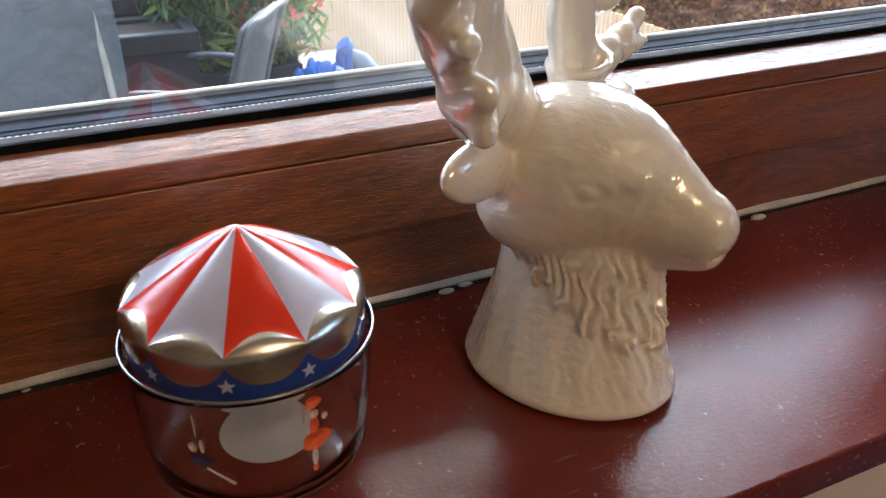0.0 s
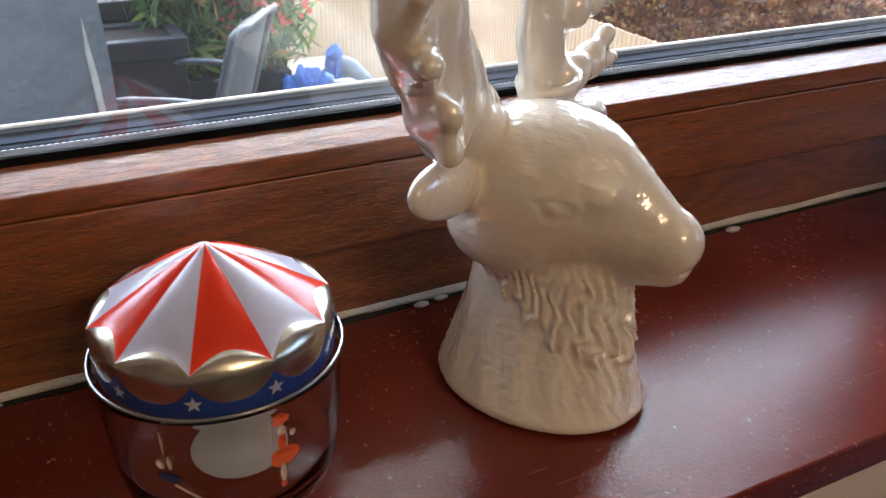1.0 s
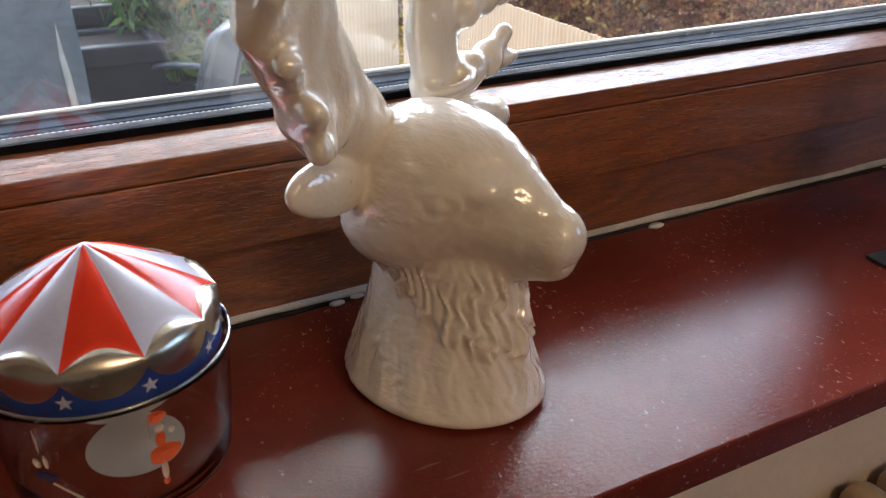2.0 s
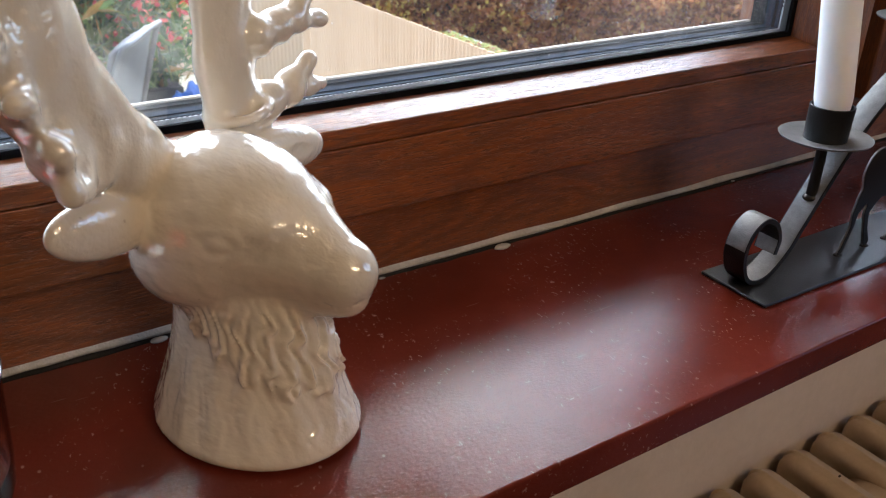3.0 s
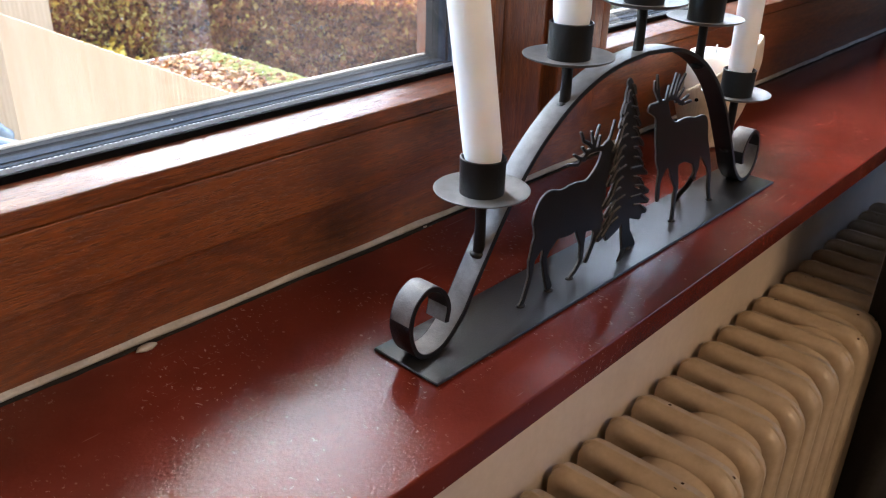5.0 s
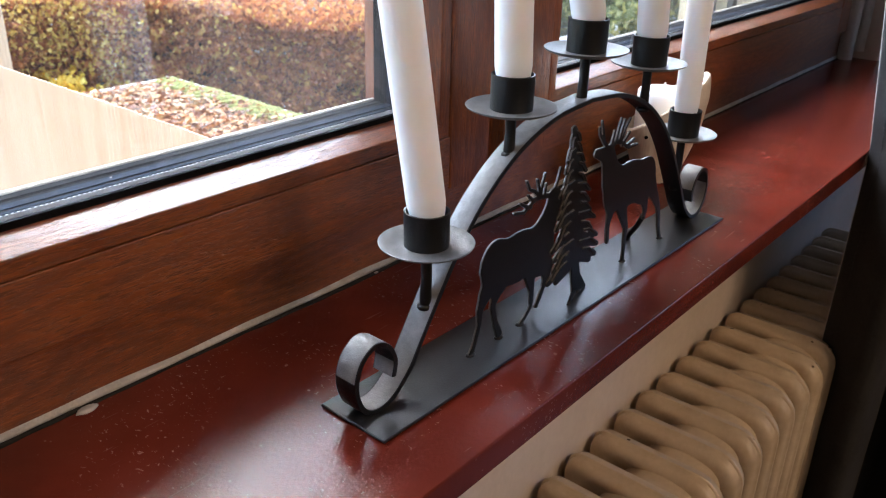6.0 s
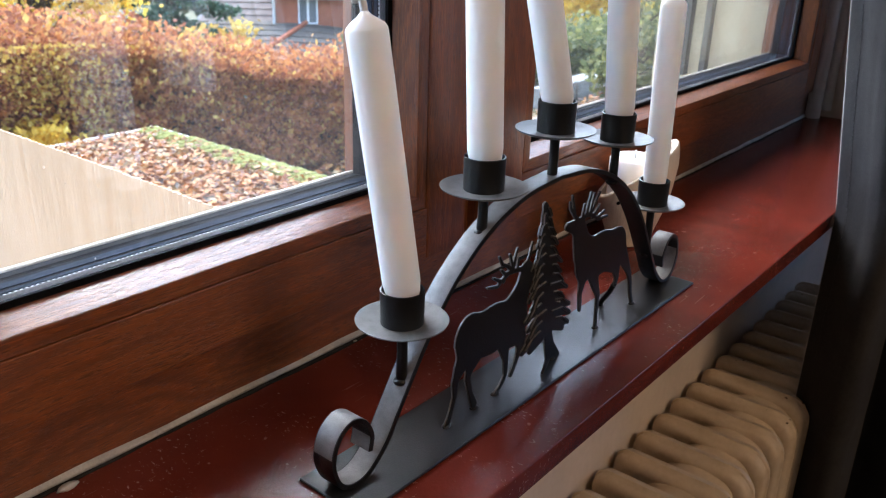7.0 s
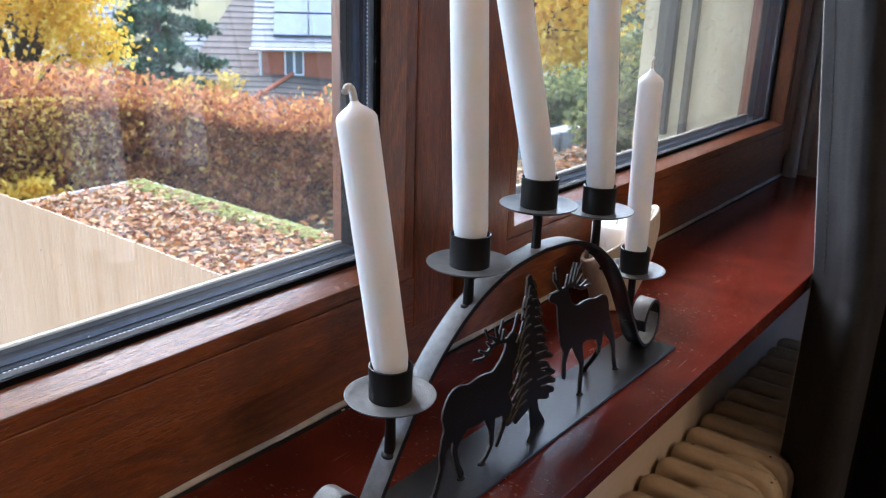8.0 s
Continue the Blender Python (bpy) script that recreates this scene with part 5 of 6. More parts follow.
def reed_panel(p0, p1, z0, z1, step=0.028, uneven=0.003):
    """Flat reeds side by side, edge to edge, with uneven tops."""
    bm = bmesh.new()
    p0, p1 = Vector(p0), Vector(p1)
    n = int((p1 - p0).length / step)
    d = (p1 - p0) / n
    nr = Vector((-d.y, d.x, 0)).normalized()
    r = random.Random(3)
    for k in range(n):
        a, b = p0 + d * k, p0 + d * (k + 0.985)
        top = z1 + uneven * (2 * math.sin(k * 0.05) + r.uniform(-1, 1))
        w = 0.0015 + r.uniform(0, 0.001)
        pts = [a, (a + b) / 2 - nr * w, b, (a + b) / 2 + nr * w]
        lo = [bm.verts.new((q.x, q.y, z0)) for q in pts]
        hi = [bm.verts.new((q.x, q.y, top)) for q in pts]
        for j in range(4):
            bm.faces.new((lo[j], lo[(j + 1) % 4], hi[(j + 1) % 4], hi[j]))
        bm.faces.new(hi)
    return bm


tagged(part("reeds", reed_panel((0.655, 0.275, 0), (0.655, 1.333, 0), GROUND, -0.066, 0.011, 0.0007), M_REED, scr), kind="stuff")
# dark bar drawn in place of the shaded slit between the two screens
part("clip", box(0.650, 0.660, 1.336, 1.346, -0.106, -0.050, 0.002), M_GUIDE, scr, "dark bar standing for the shaded gap at the screen's end")
far_screen = thing("reed_screen", label="pale reed screen across the end of the terrace", category="fence")
tagged(part("reeds", reed_panel((2.30, 5.00, 0), (1.00, 5.00, 0), GROUND, -0.55), M_REED, far_screen), kind="stuff")

# flat shed roof beside it, under fallen leaves, with a mossy edge
M_FELT = paint("roofing_felt", (0.07, 0.06, 0.05), (0.14, 0.12, 0.10), 5, 0.8, bump=0.6, bscale=60, bdist=0.006)
M_TRIM = paint("pale_metal_edge", (0.52, 0.53, 0.53), (0.64, 0.65, 0.65), 8, 0.4, metal=0.3)
RX0, RX1, RY0, RY1, RZT = 1.75, 2.55, 0.32, 3.62, -0.83
shed = thing("shed", label="low flat-roofed garden shed covered with fallen leaves", category="shed")
part("wall", box(RX0 + 0.04, RX1 - 0.04, RY0, RY1 - 0.05, GROUND - 0.1, RZT - 0.08), M_STUCCO, shed)
part("roof", box(RX0, RX1, RY0, RY1, RZT - 0.08, RZT - 0.004), M_FELT, shed)
bm = bmesh.new()
add_box(bm, RX0, RX1 + 0.01, RY1, RY1 + 0.012, RZT - 0.10, RZT + 0.012)
add_box(bm, RX1, RX1 + 0.012, RY0, RY1, RZT - 0.10, RZT + 0.008)
part("edge_trim", bm, M_TRIM, shed)
M_MOSS = paint("moss", (0.12, 0.125, 0.022), (0.25, 0.25, 0.055), 30, 0.95, bump=1.0, bscale=120, bdist=0.01)
bm = bmesh.new()
r5 = random.Random(5)
for k in range(900):
    y = RY0 + (RY1 - RY0) * r5.random()
    s = r5.uniform(0.014, 0.032)
    bmesh.ops.create_icosphere(bm, subdivisions=1, radius=s, matrix=pose(RX1 - abs(r5.gauss(0, 0.05)) - 0.01, y, RZT + 0.004) @ Matrix.Diagonal((1.6, 1.6, 0.45, 1)))
moss = part("moss", bm, M_MOSS, shed, "yellow-green moss along the roof edge", smooth=True)
tagged(moss, kind="stuff")


def leaf_cloud(name, places, size, material, rng, parent=None, flat=False, droop=0.0, long=1.5):
    """Many small folded leaves, one at each place (x, y, z), as one mesh."""
    n = len(places)
    P = np.array(places)
    u = np.array([[rng.gauss(0, 1), rng.gauss(0, 1), rng.gauss(0, 0.25 if flat else 1) - droop] for _ in range(n)])
    u /= np.linalg.norm(u, axis=1)[:, None]
    w = np.array([[rng.gauss(0, 1), rng.gauss(0, 1), rng.gauss(0, 0.25 if flat else 1)] for _ in range(n)])
    w -= (w * u).sum(1)[:, None] * u
    w /= np.linalg.norm(w, axis=1)[:, None] + 1e-9
    nn = np.cross(u, w)
    s = np.array([size * rng.uniform(0.6, 1.25) for _ in range(n)])[:, None]
    a, b = P - u * s * long / 2, P + u * s * long / 2
    l, r = P + w * s * 0.5 + nn * s * 0.14, P - w * s * 0.5 + nn * s * 0.14
    V = np.stack([a, l, b, r], 1).reshape(-1, 3)
    F = np.array([[0, 1, 2], [0, 2, 3]])[None] + 4 * np.arange(n)[:, None, None]
    me = bpy.data.meshes.new(name)
    me.from_pydata(V.tolist(), [], F.reshape(-1, 3).tolist())
    me.materials.append(material)
    ob = new(name, me)
    ob.parent = parent
    return ob


LEAF_BROWN = [(0.0, (0.16, 0.055, 0.030)), (0.3, (0.38, 0.14, 0.065)), (0.65, (0.53, 0.22, 0.078)), (0.9, (0.64, 0.33, 0.11)), (1.0, (0.72, 0.50, 0.14))]
LEAF_ROOF = [(0.0, (0.11, 0.04, 0.02)), (0.3, (0.28, 0.095, 0.026)), (0.55, (0.44, 0.16, 0.030)), (0.8, (0.46, 0.24, 0.075)), (1.0, (0.46, 0.35, 0.19))]
LEAF_YELLOW = [(0.0, (0.62, 0.38, 0.035)), (0.5, (0.82, 0.56, 0.06)), (1.0, (0.90, 0.72, 0.15))]
LEAF_GREEN = [(0.0, (0.015, 0.05, 0.012)), (0.5, (0.075, 0.16, 0.028)), (0.85, (0.20, 0.29, 0.065)), (1.0, (0.42, 0.20, 0.05))]
LEAF_OLIVE = [(0.0, (0.07, 0.09, 0.028)), (0.6, (0.18, 0.20, 0.07)), (1.0, (0.36, 0.33, 0.10))]
LEAF_DARK = [(0.0, (0.015, 0.05, 0.025)), (0.7, (0.045, 0.11, 0.05)), (1.0, (0.09, 0.17, 0.08))]
M_LBROWN, M_LROOF, M_LYEL = leaf_mat("beech_leaves", LEAF_BROWN, 0.5), leaf_mat("fallen_leaves", LEAF_ROOF, 0.1), leaf_mat("yellow_leaves", LEAF_YELLOW, 0.55)
M_LGOLD = leaf_mat("turning_beech_leaves", [(0.0, (0.34, 0.20, 0.04)), (0.5, (0.55, 0.36, 0.07)), (1.0, (0.68, 0.50, 0.12))])
M_LGREEN, M_LOLIVE, M_LDARK = leaf_mat("bamboo_leaves", LEAF_GREEN), leaf_mat("olive_leaves", LEAF_OLIVE), leaf_mat("fir_needles", LEAF_DARK, 0.1)
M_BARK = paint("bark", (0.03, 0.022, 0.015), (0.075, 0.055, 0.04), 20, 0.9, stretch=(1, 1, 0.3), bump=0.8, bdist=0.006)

r6 = random.Random(6)
tagged(leaf_cloud("fallen_leaves", [(r6.uniform(RX0, RX1 - 0.03), r6.uniform(RY0, RY1), RZT + abs(r6.gauss(0, 0.008))) for _ in range(11000)], 0.025, M_LROOF, r6, flat=True), label="brown and orange fallen beech leaves on the shed roof", category="leaves", kind="stuff")


def beech_top(x):
    return float(np.interp(x, (2.6, 3.2, 3.83, 4.28, 4.9), (-0.62, -0.66, -0.74, -0.90, -0.94)))


def beech_line(x):
    """The hedge bends towards the house past its middle."""
    return -0.5 * max(0.0, x - 3.2)


def hedge(name, x0, x1, y0, y1, top0, n, material, label, seed, size=0.046, top_at=None, line=None):
    """A clipped hedge: leaves over an uneven body, twigs inside."""
    top_at = top_at or (lambda x: top0)
    line = line or (lambda x: 0.0)
    rg = random.Random(seed)
    h = thing(name, label=label, category="hedge")
    pts = []
    while len(pts) < n:
        x = rg.uniform(x0, x1)
        t = rg.random()
        hump = 0.07 * noise.noise((x * 1.3, seed, 0)) + 0.05 * noise.noise((x * 4, seed, 2))
        zt = top_at(x) + hump
        zb = ground_z(y0)
        if t < 0.66:
            z = rg.uniform(zb, zt)
            lump = noise.noise((x * 3.1, z * 3.1, seed)) + 0.6 * noise.noise((x * 8, z * 8, seed + 4))
            if lump < -0.30 + 0.35 * rg.random() - 0.25 and rg.random() < 0.8:
                continue
            y = y0 + abs(rg.gauss(0, 0.08)) - 0.20 * lump
        else:
            y = rg.uniform(y0, y1)
            z = zt - abs(rg.gauss(0, 0.09)) + 0.26 * rg.random() ** 4
        pts.append((x, y + line(x), z))
    tagged(leaf_cloud("leaves", pts, size, material, rg, h), kind="stuff")
    bm = bmesh.new()
    k = x0
    while k < x1:
        yb = rg.uniform(y0 + 0.15, y1 - 0.1) + line(k)
        top_k = top_at(k) - rg.uniform(-0.12, 0.25)
        tube([(k, yb, ground_z(y0)), (k + rg.uniform(-0.1, 0.1), yb + rg.uniform(-0.1, 0.1), (ground_z(y0) + top_k) / 2), (k + rg.uniform(-0.15, 0.15), yb + rg.uniform(-0.12, 0.12), top_k)], [0.018, 0.012, 0.004], 5, bm)
        k += rg.uniform(0.07, 0.16)
    tagged(part("stems", bm, M_BARK, h), kind="stuff")
    # solid dark boxes stand for the shade deep inside the hedge
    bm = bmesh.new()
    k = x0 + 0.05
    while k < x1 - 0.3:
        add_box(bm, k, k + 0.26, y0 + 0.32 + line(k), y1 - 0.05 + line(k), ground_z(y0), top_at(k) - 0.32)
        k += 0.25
    part("shade_core", bm, M_BARK, h)
    return h


beech = hedge("beech_hedge", -1.5, 6.0, 5.3, 6.3, -0.62, 105000, M_LBROWN, "clipped beech hedge with brown autumn leaves", 11, 0.038, beech_top, beech_line)


# yellow leaves on one stretch of the hedge
r7 = random.Random(77)
sprays = []
for cx, cz, sx, sz, m in ((2.70, -0.80, 0.20, 0.16, 260), (3.05, -1.05, 0.14, 0.20, 260), (2.45, -1.35, 0.20, 0.16, 300), (2.62, -0.72, 0.22, 0.12, 300), (2.80, -1.45, 0.16, 0.14, 160), (3.75, -0.9, 0.30, 0.25, 70), (3.3, -0.9, 0.5, 0.35, 110)):
    for _ in range(m):
        x = r7.gauss(cx, sx)
        sprays.append((x, 5.14 + beech_line(x) + abs(r7.gauss(0, 0.06)), min(r7.gauss(cz, sz), beech_top(x) + 0.05)))
tagged(leaf_cloud("yellow_leaves", sprays, 0.027, M_LGOLD, r7, beech), kind="stuff")


def broadleaf(name, base, height, spread, n, material, label, seed, size, crown_low=0.35):
    """A tree: tapered trunk, limbs, and leaves gathered round the limbs' ends."""
    rg = random.Random(seed)
    t = thing(name, Matrix.Translation(base), label=label, category="tree")
    bm = tube([(0, 0, -0.1), (0.02 * height, 0.01, height * 0.3), (0.0, 0.03 * height, height * 0.75)], [height * 0.028, height * 0.02, height * 0.006], 8)
    ends = []
    for k in range(26):
        a, zz = rg.uniform(0, 6.28), rg.uniform(crown_low, 0.95)
        reach = spread * (0.55 + 0.45 * rg.random()) * math.sqrt(max(0.05, 1 - ((zz - 0.55) / 0.48) ** 2))
        s = Vector((0, 0.02 * height, height * max(0.25, zz - 0.25)))
        e = Vector((reach * math.cos(a), reach * math.sin(a), height * zz))
        tube([s, (s + e) / 2 + Vector((0, 0, 0.05 * height)), e], [height * 0.010, height * 0.006, height * 0.002], 5, bm)
        ends += [e, (s + 2 * e) / 3]
    part("trunk", bm, M_BARK, t, smooth=True)
    pts = []
    for k in range(n):
        e = rg.choice(ends)
        g = spread * 0.17
        pts.append((e.x + rg.gauss(0, g), e.y + rg.gauss(0, g), e.z + rg.gauss(0, g * 0.8)))
    tagged(leaf_cloud("crown", pts, size, material, rg, t), kind="stuff")
    return t


def conifer(name, base, height, spread, n, label, seed):
    rg = random.Random(seed)
    t = thing(name, Matrix.Translation(base), label=label, category="tree")
    bm = tube([(0, 0, -0.1), (0, 0, height)], [height * 0.025, height * 0.003], 8)
    pts = []
    for k in range(46):
        zz = 0.08 + 0.9 * k / 46
        a = k * 2.4
        reach = spread * (1 - zz) ** 0.85 * rg.uniform(0.8, 1.1)
        e = Vector((reach * math.cos(a), reach * math.sin(a), height * zz - reach * 0.28))
        tube([(0, 0, height * zz), e], [height * 0.006, height * 0.001], 4, bm)
        for _ in range(n // 46):
            u = rg.random() ** 0.6
            g = 0.10 * reach + 0.03
            pts.append((e.x * u + rg.gauss(0, g), e.y * u + rg.gauss(0, g), height * zz + (e.z - height * zz) * u - abs(rg.gauss(0, g * 0.7))))
    part("trunk", bm, M_BARK, t)
    tagged(leaf_cloud("crown", pts, 0.075, M_LDARK, rg, t, droop=0.5, long=2.2), kind="stuff")
    return t


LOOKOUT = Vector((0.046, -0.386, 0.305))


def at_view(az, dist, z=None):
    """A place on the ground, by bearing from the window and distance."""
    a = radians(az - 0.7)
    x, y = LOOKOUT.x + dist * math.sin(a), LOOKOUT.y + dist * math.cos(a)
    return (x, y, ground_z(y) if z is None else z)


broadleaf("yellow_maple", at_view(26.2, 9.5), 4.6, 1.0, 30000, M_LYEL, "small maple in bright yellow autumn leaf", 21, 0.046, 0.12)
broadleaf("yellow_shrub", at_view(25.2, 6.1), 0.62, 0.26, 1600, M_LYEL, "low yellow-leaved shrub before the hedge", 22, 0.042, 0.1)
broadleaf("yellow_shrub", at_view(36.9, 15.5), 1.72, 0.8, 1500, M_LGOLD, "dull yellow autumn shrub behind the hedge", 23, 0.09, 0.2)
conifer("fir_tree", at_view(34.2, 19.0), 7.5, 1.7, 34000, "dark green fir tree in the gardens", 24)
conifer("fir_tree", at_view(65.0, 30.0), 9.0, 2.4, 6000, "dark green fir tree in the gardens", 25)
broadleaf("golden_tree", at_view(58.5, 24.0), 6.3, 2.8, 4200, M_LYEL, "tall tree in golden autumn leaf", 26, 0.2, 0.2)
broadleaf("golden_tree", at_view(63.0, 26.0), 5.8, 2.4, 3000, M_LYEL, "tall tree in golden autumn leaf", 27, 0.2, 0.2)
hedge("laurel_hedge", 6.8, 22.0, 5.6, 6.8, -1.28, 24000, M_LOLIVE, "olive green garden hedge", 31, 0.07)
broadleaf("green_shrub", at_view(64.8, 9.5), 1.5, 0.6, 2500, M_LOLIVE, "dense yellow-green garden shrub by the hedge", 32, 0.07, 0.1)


# ---- houses ----
M_TILE = paint("brown_roof_tiles", (0.17, 0.125, 0.10), (0.27, 0.205, 0.165), 2, 0.7, bump=0.5, bscale=12, bdist=0.02)
M_SLATE = paint("dark_slate_roof", (0.16, 0.16, 0.165), (0.24, 0.24, 0.25), 2, 0.6, bump=0.4)
M_BRICK = paint("red_clinker", (0.30, 0.085, 0.04), (0.42, 0.13, 0.06), 4, 0.75, bump=0.4)
M_RENDER = paint("pale_house_render", (0.62, 0.61, 0.58), (0.72, 0.71, 0.68), 2, 0.85)
M_PVC = paint("white_window_frame", (0.74, 0.74, 0.74), (0.8, 0.8, 0.8), 10, 0.4)
M_DARKGLASS = paint("house_window_glass", (0.10, 0.12, 0.14), (0.16, 0.18, 0.20), 2, 0.06, 0.1, bump=0)
M_SOLAR = paint("solar_cells", (0.09, 0.13, 0.20), (0.15, 0.20, 0.28), 2, 0.4, 0.5, bump=0, spec=0.25)


def roof_slope(bm, p0, p1, q0, q1, thick=0.12, courses=14):
    """A slope from the eave p0-p1 to the ridge q0-q1, stepped in courses of tiles."""
    p0, p1, q0, q1 = (Vector(v) for v in (p0, p1, q0, q1))
    nrm = (p1 - p0).cross(q0 - p0).normalized()
    if nrm.z < 0:
        nrm = -nrm
    for k in range(courses):
        f0, f1 = k / courses, (k + 1.15) / courses
        a, b, c, d = p0.lerp(q0, f0) + nrm * 0.05, p1.lerp(q1, f0) + nrm * 0.05, p1.lerp(q1, min(f1, 1)), p0.lerp(q0, min(f1, 1))
        lo = [v - nrm * thick for v in (a, b, c, d)]
        va, vl = [bm.verts.new(v) for v in (a, b, c, d)], [bm.verts.new(v) for v in lo]
        bm.faces.new(va)
        bm.faces.new(vl[::-1])
        for j in range(4):
            bm.faces.new((va[j], vl[j], vl[(j + 1) % 4], va[(j + 1) % 4]))


def house_window(parent, x, y, z, w, h, name="window"):
    fr = bmesh.new()
    for a, b, c, d in ((0, 0.07, 0, h), (w - 0.07, w, 0, h), (w / 2 - 0.05, w / 2 + 0.05, 0.07, h - 0.07), (0.07, w - 0.07, 0, 0.07), (0.07, w - 0.07, h - 0.07, h)):
        add_box(fr, x + a, x + b, y - 0.05, y + 0.05, z + c, z + d)
    wnd = part(name, fr, M_PVC, parent, "white casement window")
    part("pane", box(x + 0.06, x + w - 0.06, y - 0.01, y + 0.01, z + 0.06, z + h - 0.06), M_DARKGLASS, wnd)


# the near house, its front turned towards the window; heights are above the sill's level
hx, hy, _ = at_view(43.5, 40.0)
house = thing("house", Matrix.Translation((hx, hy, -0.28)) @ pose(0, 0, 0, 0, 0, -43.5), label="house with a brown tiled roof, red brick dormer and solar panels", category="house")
part("wall", box(-4.6, 9.0, 0.6, 9.0, -9.0, -3.9), M_RENDER, house)
bm = bmesh.new()
roof_slope(bm, (-5.3, -0.2, -4.1), (9.5, -0.2, -4.1), (-2.6, 4.6, 0.3), (9.5, 4.6, 0.3), courses=17)
roof_slope(bm, (9.5, 9.6, -4.1), (-5.3, 9.6, -4.1), (9.5, 4.6, 0.3), (-2.6, 4.6, 0.3), courses=5)
roof_slope(bm, (-5.3, 9.6, -4.1), (-5.3, -0.2, -4.1), (-2.6, 4.6, 0.3), (-2.6, 4.6, 0.3), courses=10)
part("roof", bm, M_TILE, house)
part("dormer", box(-1.85, 6.0, -0.6, 4.0, -4.6, -2.80), M_BRICK, house, "red brick dormer")
bm = bmesh.new()
roof_slope(bm, (-2.3, -1.0, -2.85), (6.4, -1.0, -2.85), (-2.3, 3.2, -0.55), (6.4, 3.2, -0.55), courses=10)
part("dormer_roof", bm, M_SLATE, house)
house_window(house, -0.87, -0.62, -4.10, 0.88, 1.20)
house_window(house, 1.9, -0.62, -4.10, 0.88, 1.20)
part("gutter", tube([(-2.4, -1.08, -2.92), (6.5, -1.08, -2.92)], 0.07, 8), M_TRIM, house)
part("downpipe", tube([(-1.95, -0.7, -2.95), (-1.95, -0.7, -4.3)], 0.06, 8), M_TRIM, house)
pitch = math.degrees(math.atan2(2.3, 4.2))
for k in range(4):
    for j in range(2):
        f = 0.16 + j * 0.40
        p = part("solar_panel", box(0, 1.55, 0, 1.75, 0, 0.05, 0.01, 1), M_SOLAR, house, "blue-grey solar panel")
        p.matrix_basis = pose(-1.35 + k * 1.62, -1.0 + 4.2 * f, -2.85 + 2.3 * f + 0.14, pitch, 0, 0)
for x in (-2.25, -1.25):
    p = part("skylight", box(0, 0.9, 0, 1.1, 0, 0.10, 0.01, 1), M_SOLAR, house, "pale roof window")
    p.matrix_basis = pose(x, 3.25, -4.1 + 4.4 * 3.45 / 4.8 + 0.10, math.degrees(math.atan2(4.4, 4.8)), 0, 0)
bm = bmesh.new()
roof_slope(bm, (-6.6, -4.2, -5.35), (-3.0, -4.2, -5.35), (-4.7, -0.3, -4.0), (-0.3, -0.3, -4.0), courses=8)
roof_slope(bm, (-3.0, -4.2, -5.35), (2.6, -3.4, -5.6), (-0.3, -0.3, -4.0), (2.6, -0.3, -4.3), courses=8)
part("porch_roof", bm, M_FELT, house, "mossy grey lean-to roof")
part("porch_ridge", tube([(-3.0, -4.2, -5.27), (-0.3, -0.3, -3.92)], 0.11, 8), M_BRICK, house)
part("porch_wall", box(-6.2, 2.2, -3.2, 0.5, -9.0, -5.6), M_RENDER, house)

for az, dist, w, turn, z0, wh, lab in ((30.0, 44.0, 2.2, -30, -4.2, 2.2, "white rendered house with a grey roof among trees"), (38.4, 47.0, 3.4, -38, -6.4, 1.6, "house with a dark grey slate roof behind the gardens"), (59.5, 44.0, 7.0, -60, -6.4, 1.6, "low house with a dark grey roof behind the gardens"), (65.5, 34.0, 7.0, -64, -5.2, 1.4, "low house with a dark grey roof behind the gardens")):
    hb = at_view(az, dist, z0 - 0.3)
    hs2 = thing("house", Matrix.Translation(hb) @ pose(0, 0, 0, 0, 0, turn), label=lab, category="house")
    part("wall", box(-w / 2, w / 2, 0, 6, -5, wh), M_RENDER, hs2)
    bm = bmesh.new()
    roof_slope(bm, (-w / 2 - 0.4, -0.5, wh - 0.2), (w / 2 + 0.4, -0.5, wh - 0.2), (-w / 2 - 0.4, 3, wh + 2.1), (w / 2 + 0.4, 3, wh + 2.1), courses=10)
    roof_slope(bm, (w / 2 + 0.4, 6.5, wh - 0.2), (-w / 2 - 0.4, 6.5, wh - 0.2), (w / 2 + 0.4, 3, wh + 2.1), (-w / 2 - 0.4, 3, wh + 2.1), courses=4)
    part("roof", bm, M_SLATE, hs2)
    bm = extrude_profile([(0, wh), (6, wh), (3, wh + 2.05)], -w / 2, w / 2)
    part("gable", bm, M_RENDER, hs2)
    house_window(hs2, -0.6, -0.02, 0.2, 1.0, 1.0)

# far wooded hills close the view
M_HILL = paint("far_autumn_woods", (0.10, 0.10, 0.055), (0.24, 0.20, 0.10), 0.05, 0.95, bump=0)
bm = bmesh.new()
rows = []
for k in range(61):
    a = radians(-60 + 2.5 * k)
    ring = []
    for d, zz in ((90, -9), (130, 4), (170, 14)):
        ring.append(bm.verts.new((d * math.sin(a), d * math.cos(a), zz + 3 * noise.noise((k * 0.3, d, 0)))))
    rows.append(ring)
for a, b in zip(rows, rows[1:]):
    for k in range(2):
        bm.faces.new((a[k], b[k], b[k + 1], a[k + 1]))
tagged(part("backdrop_hills", bm, M_HILL, smooth=True), label="wooded autumn hillside far behind the houses", category="backdrop", kind="structure")

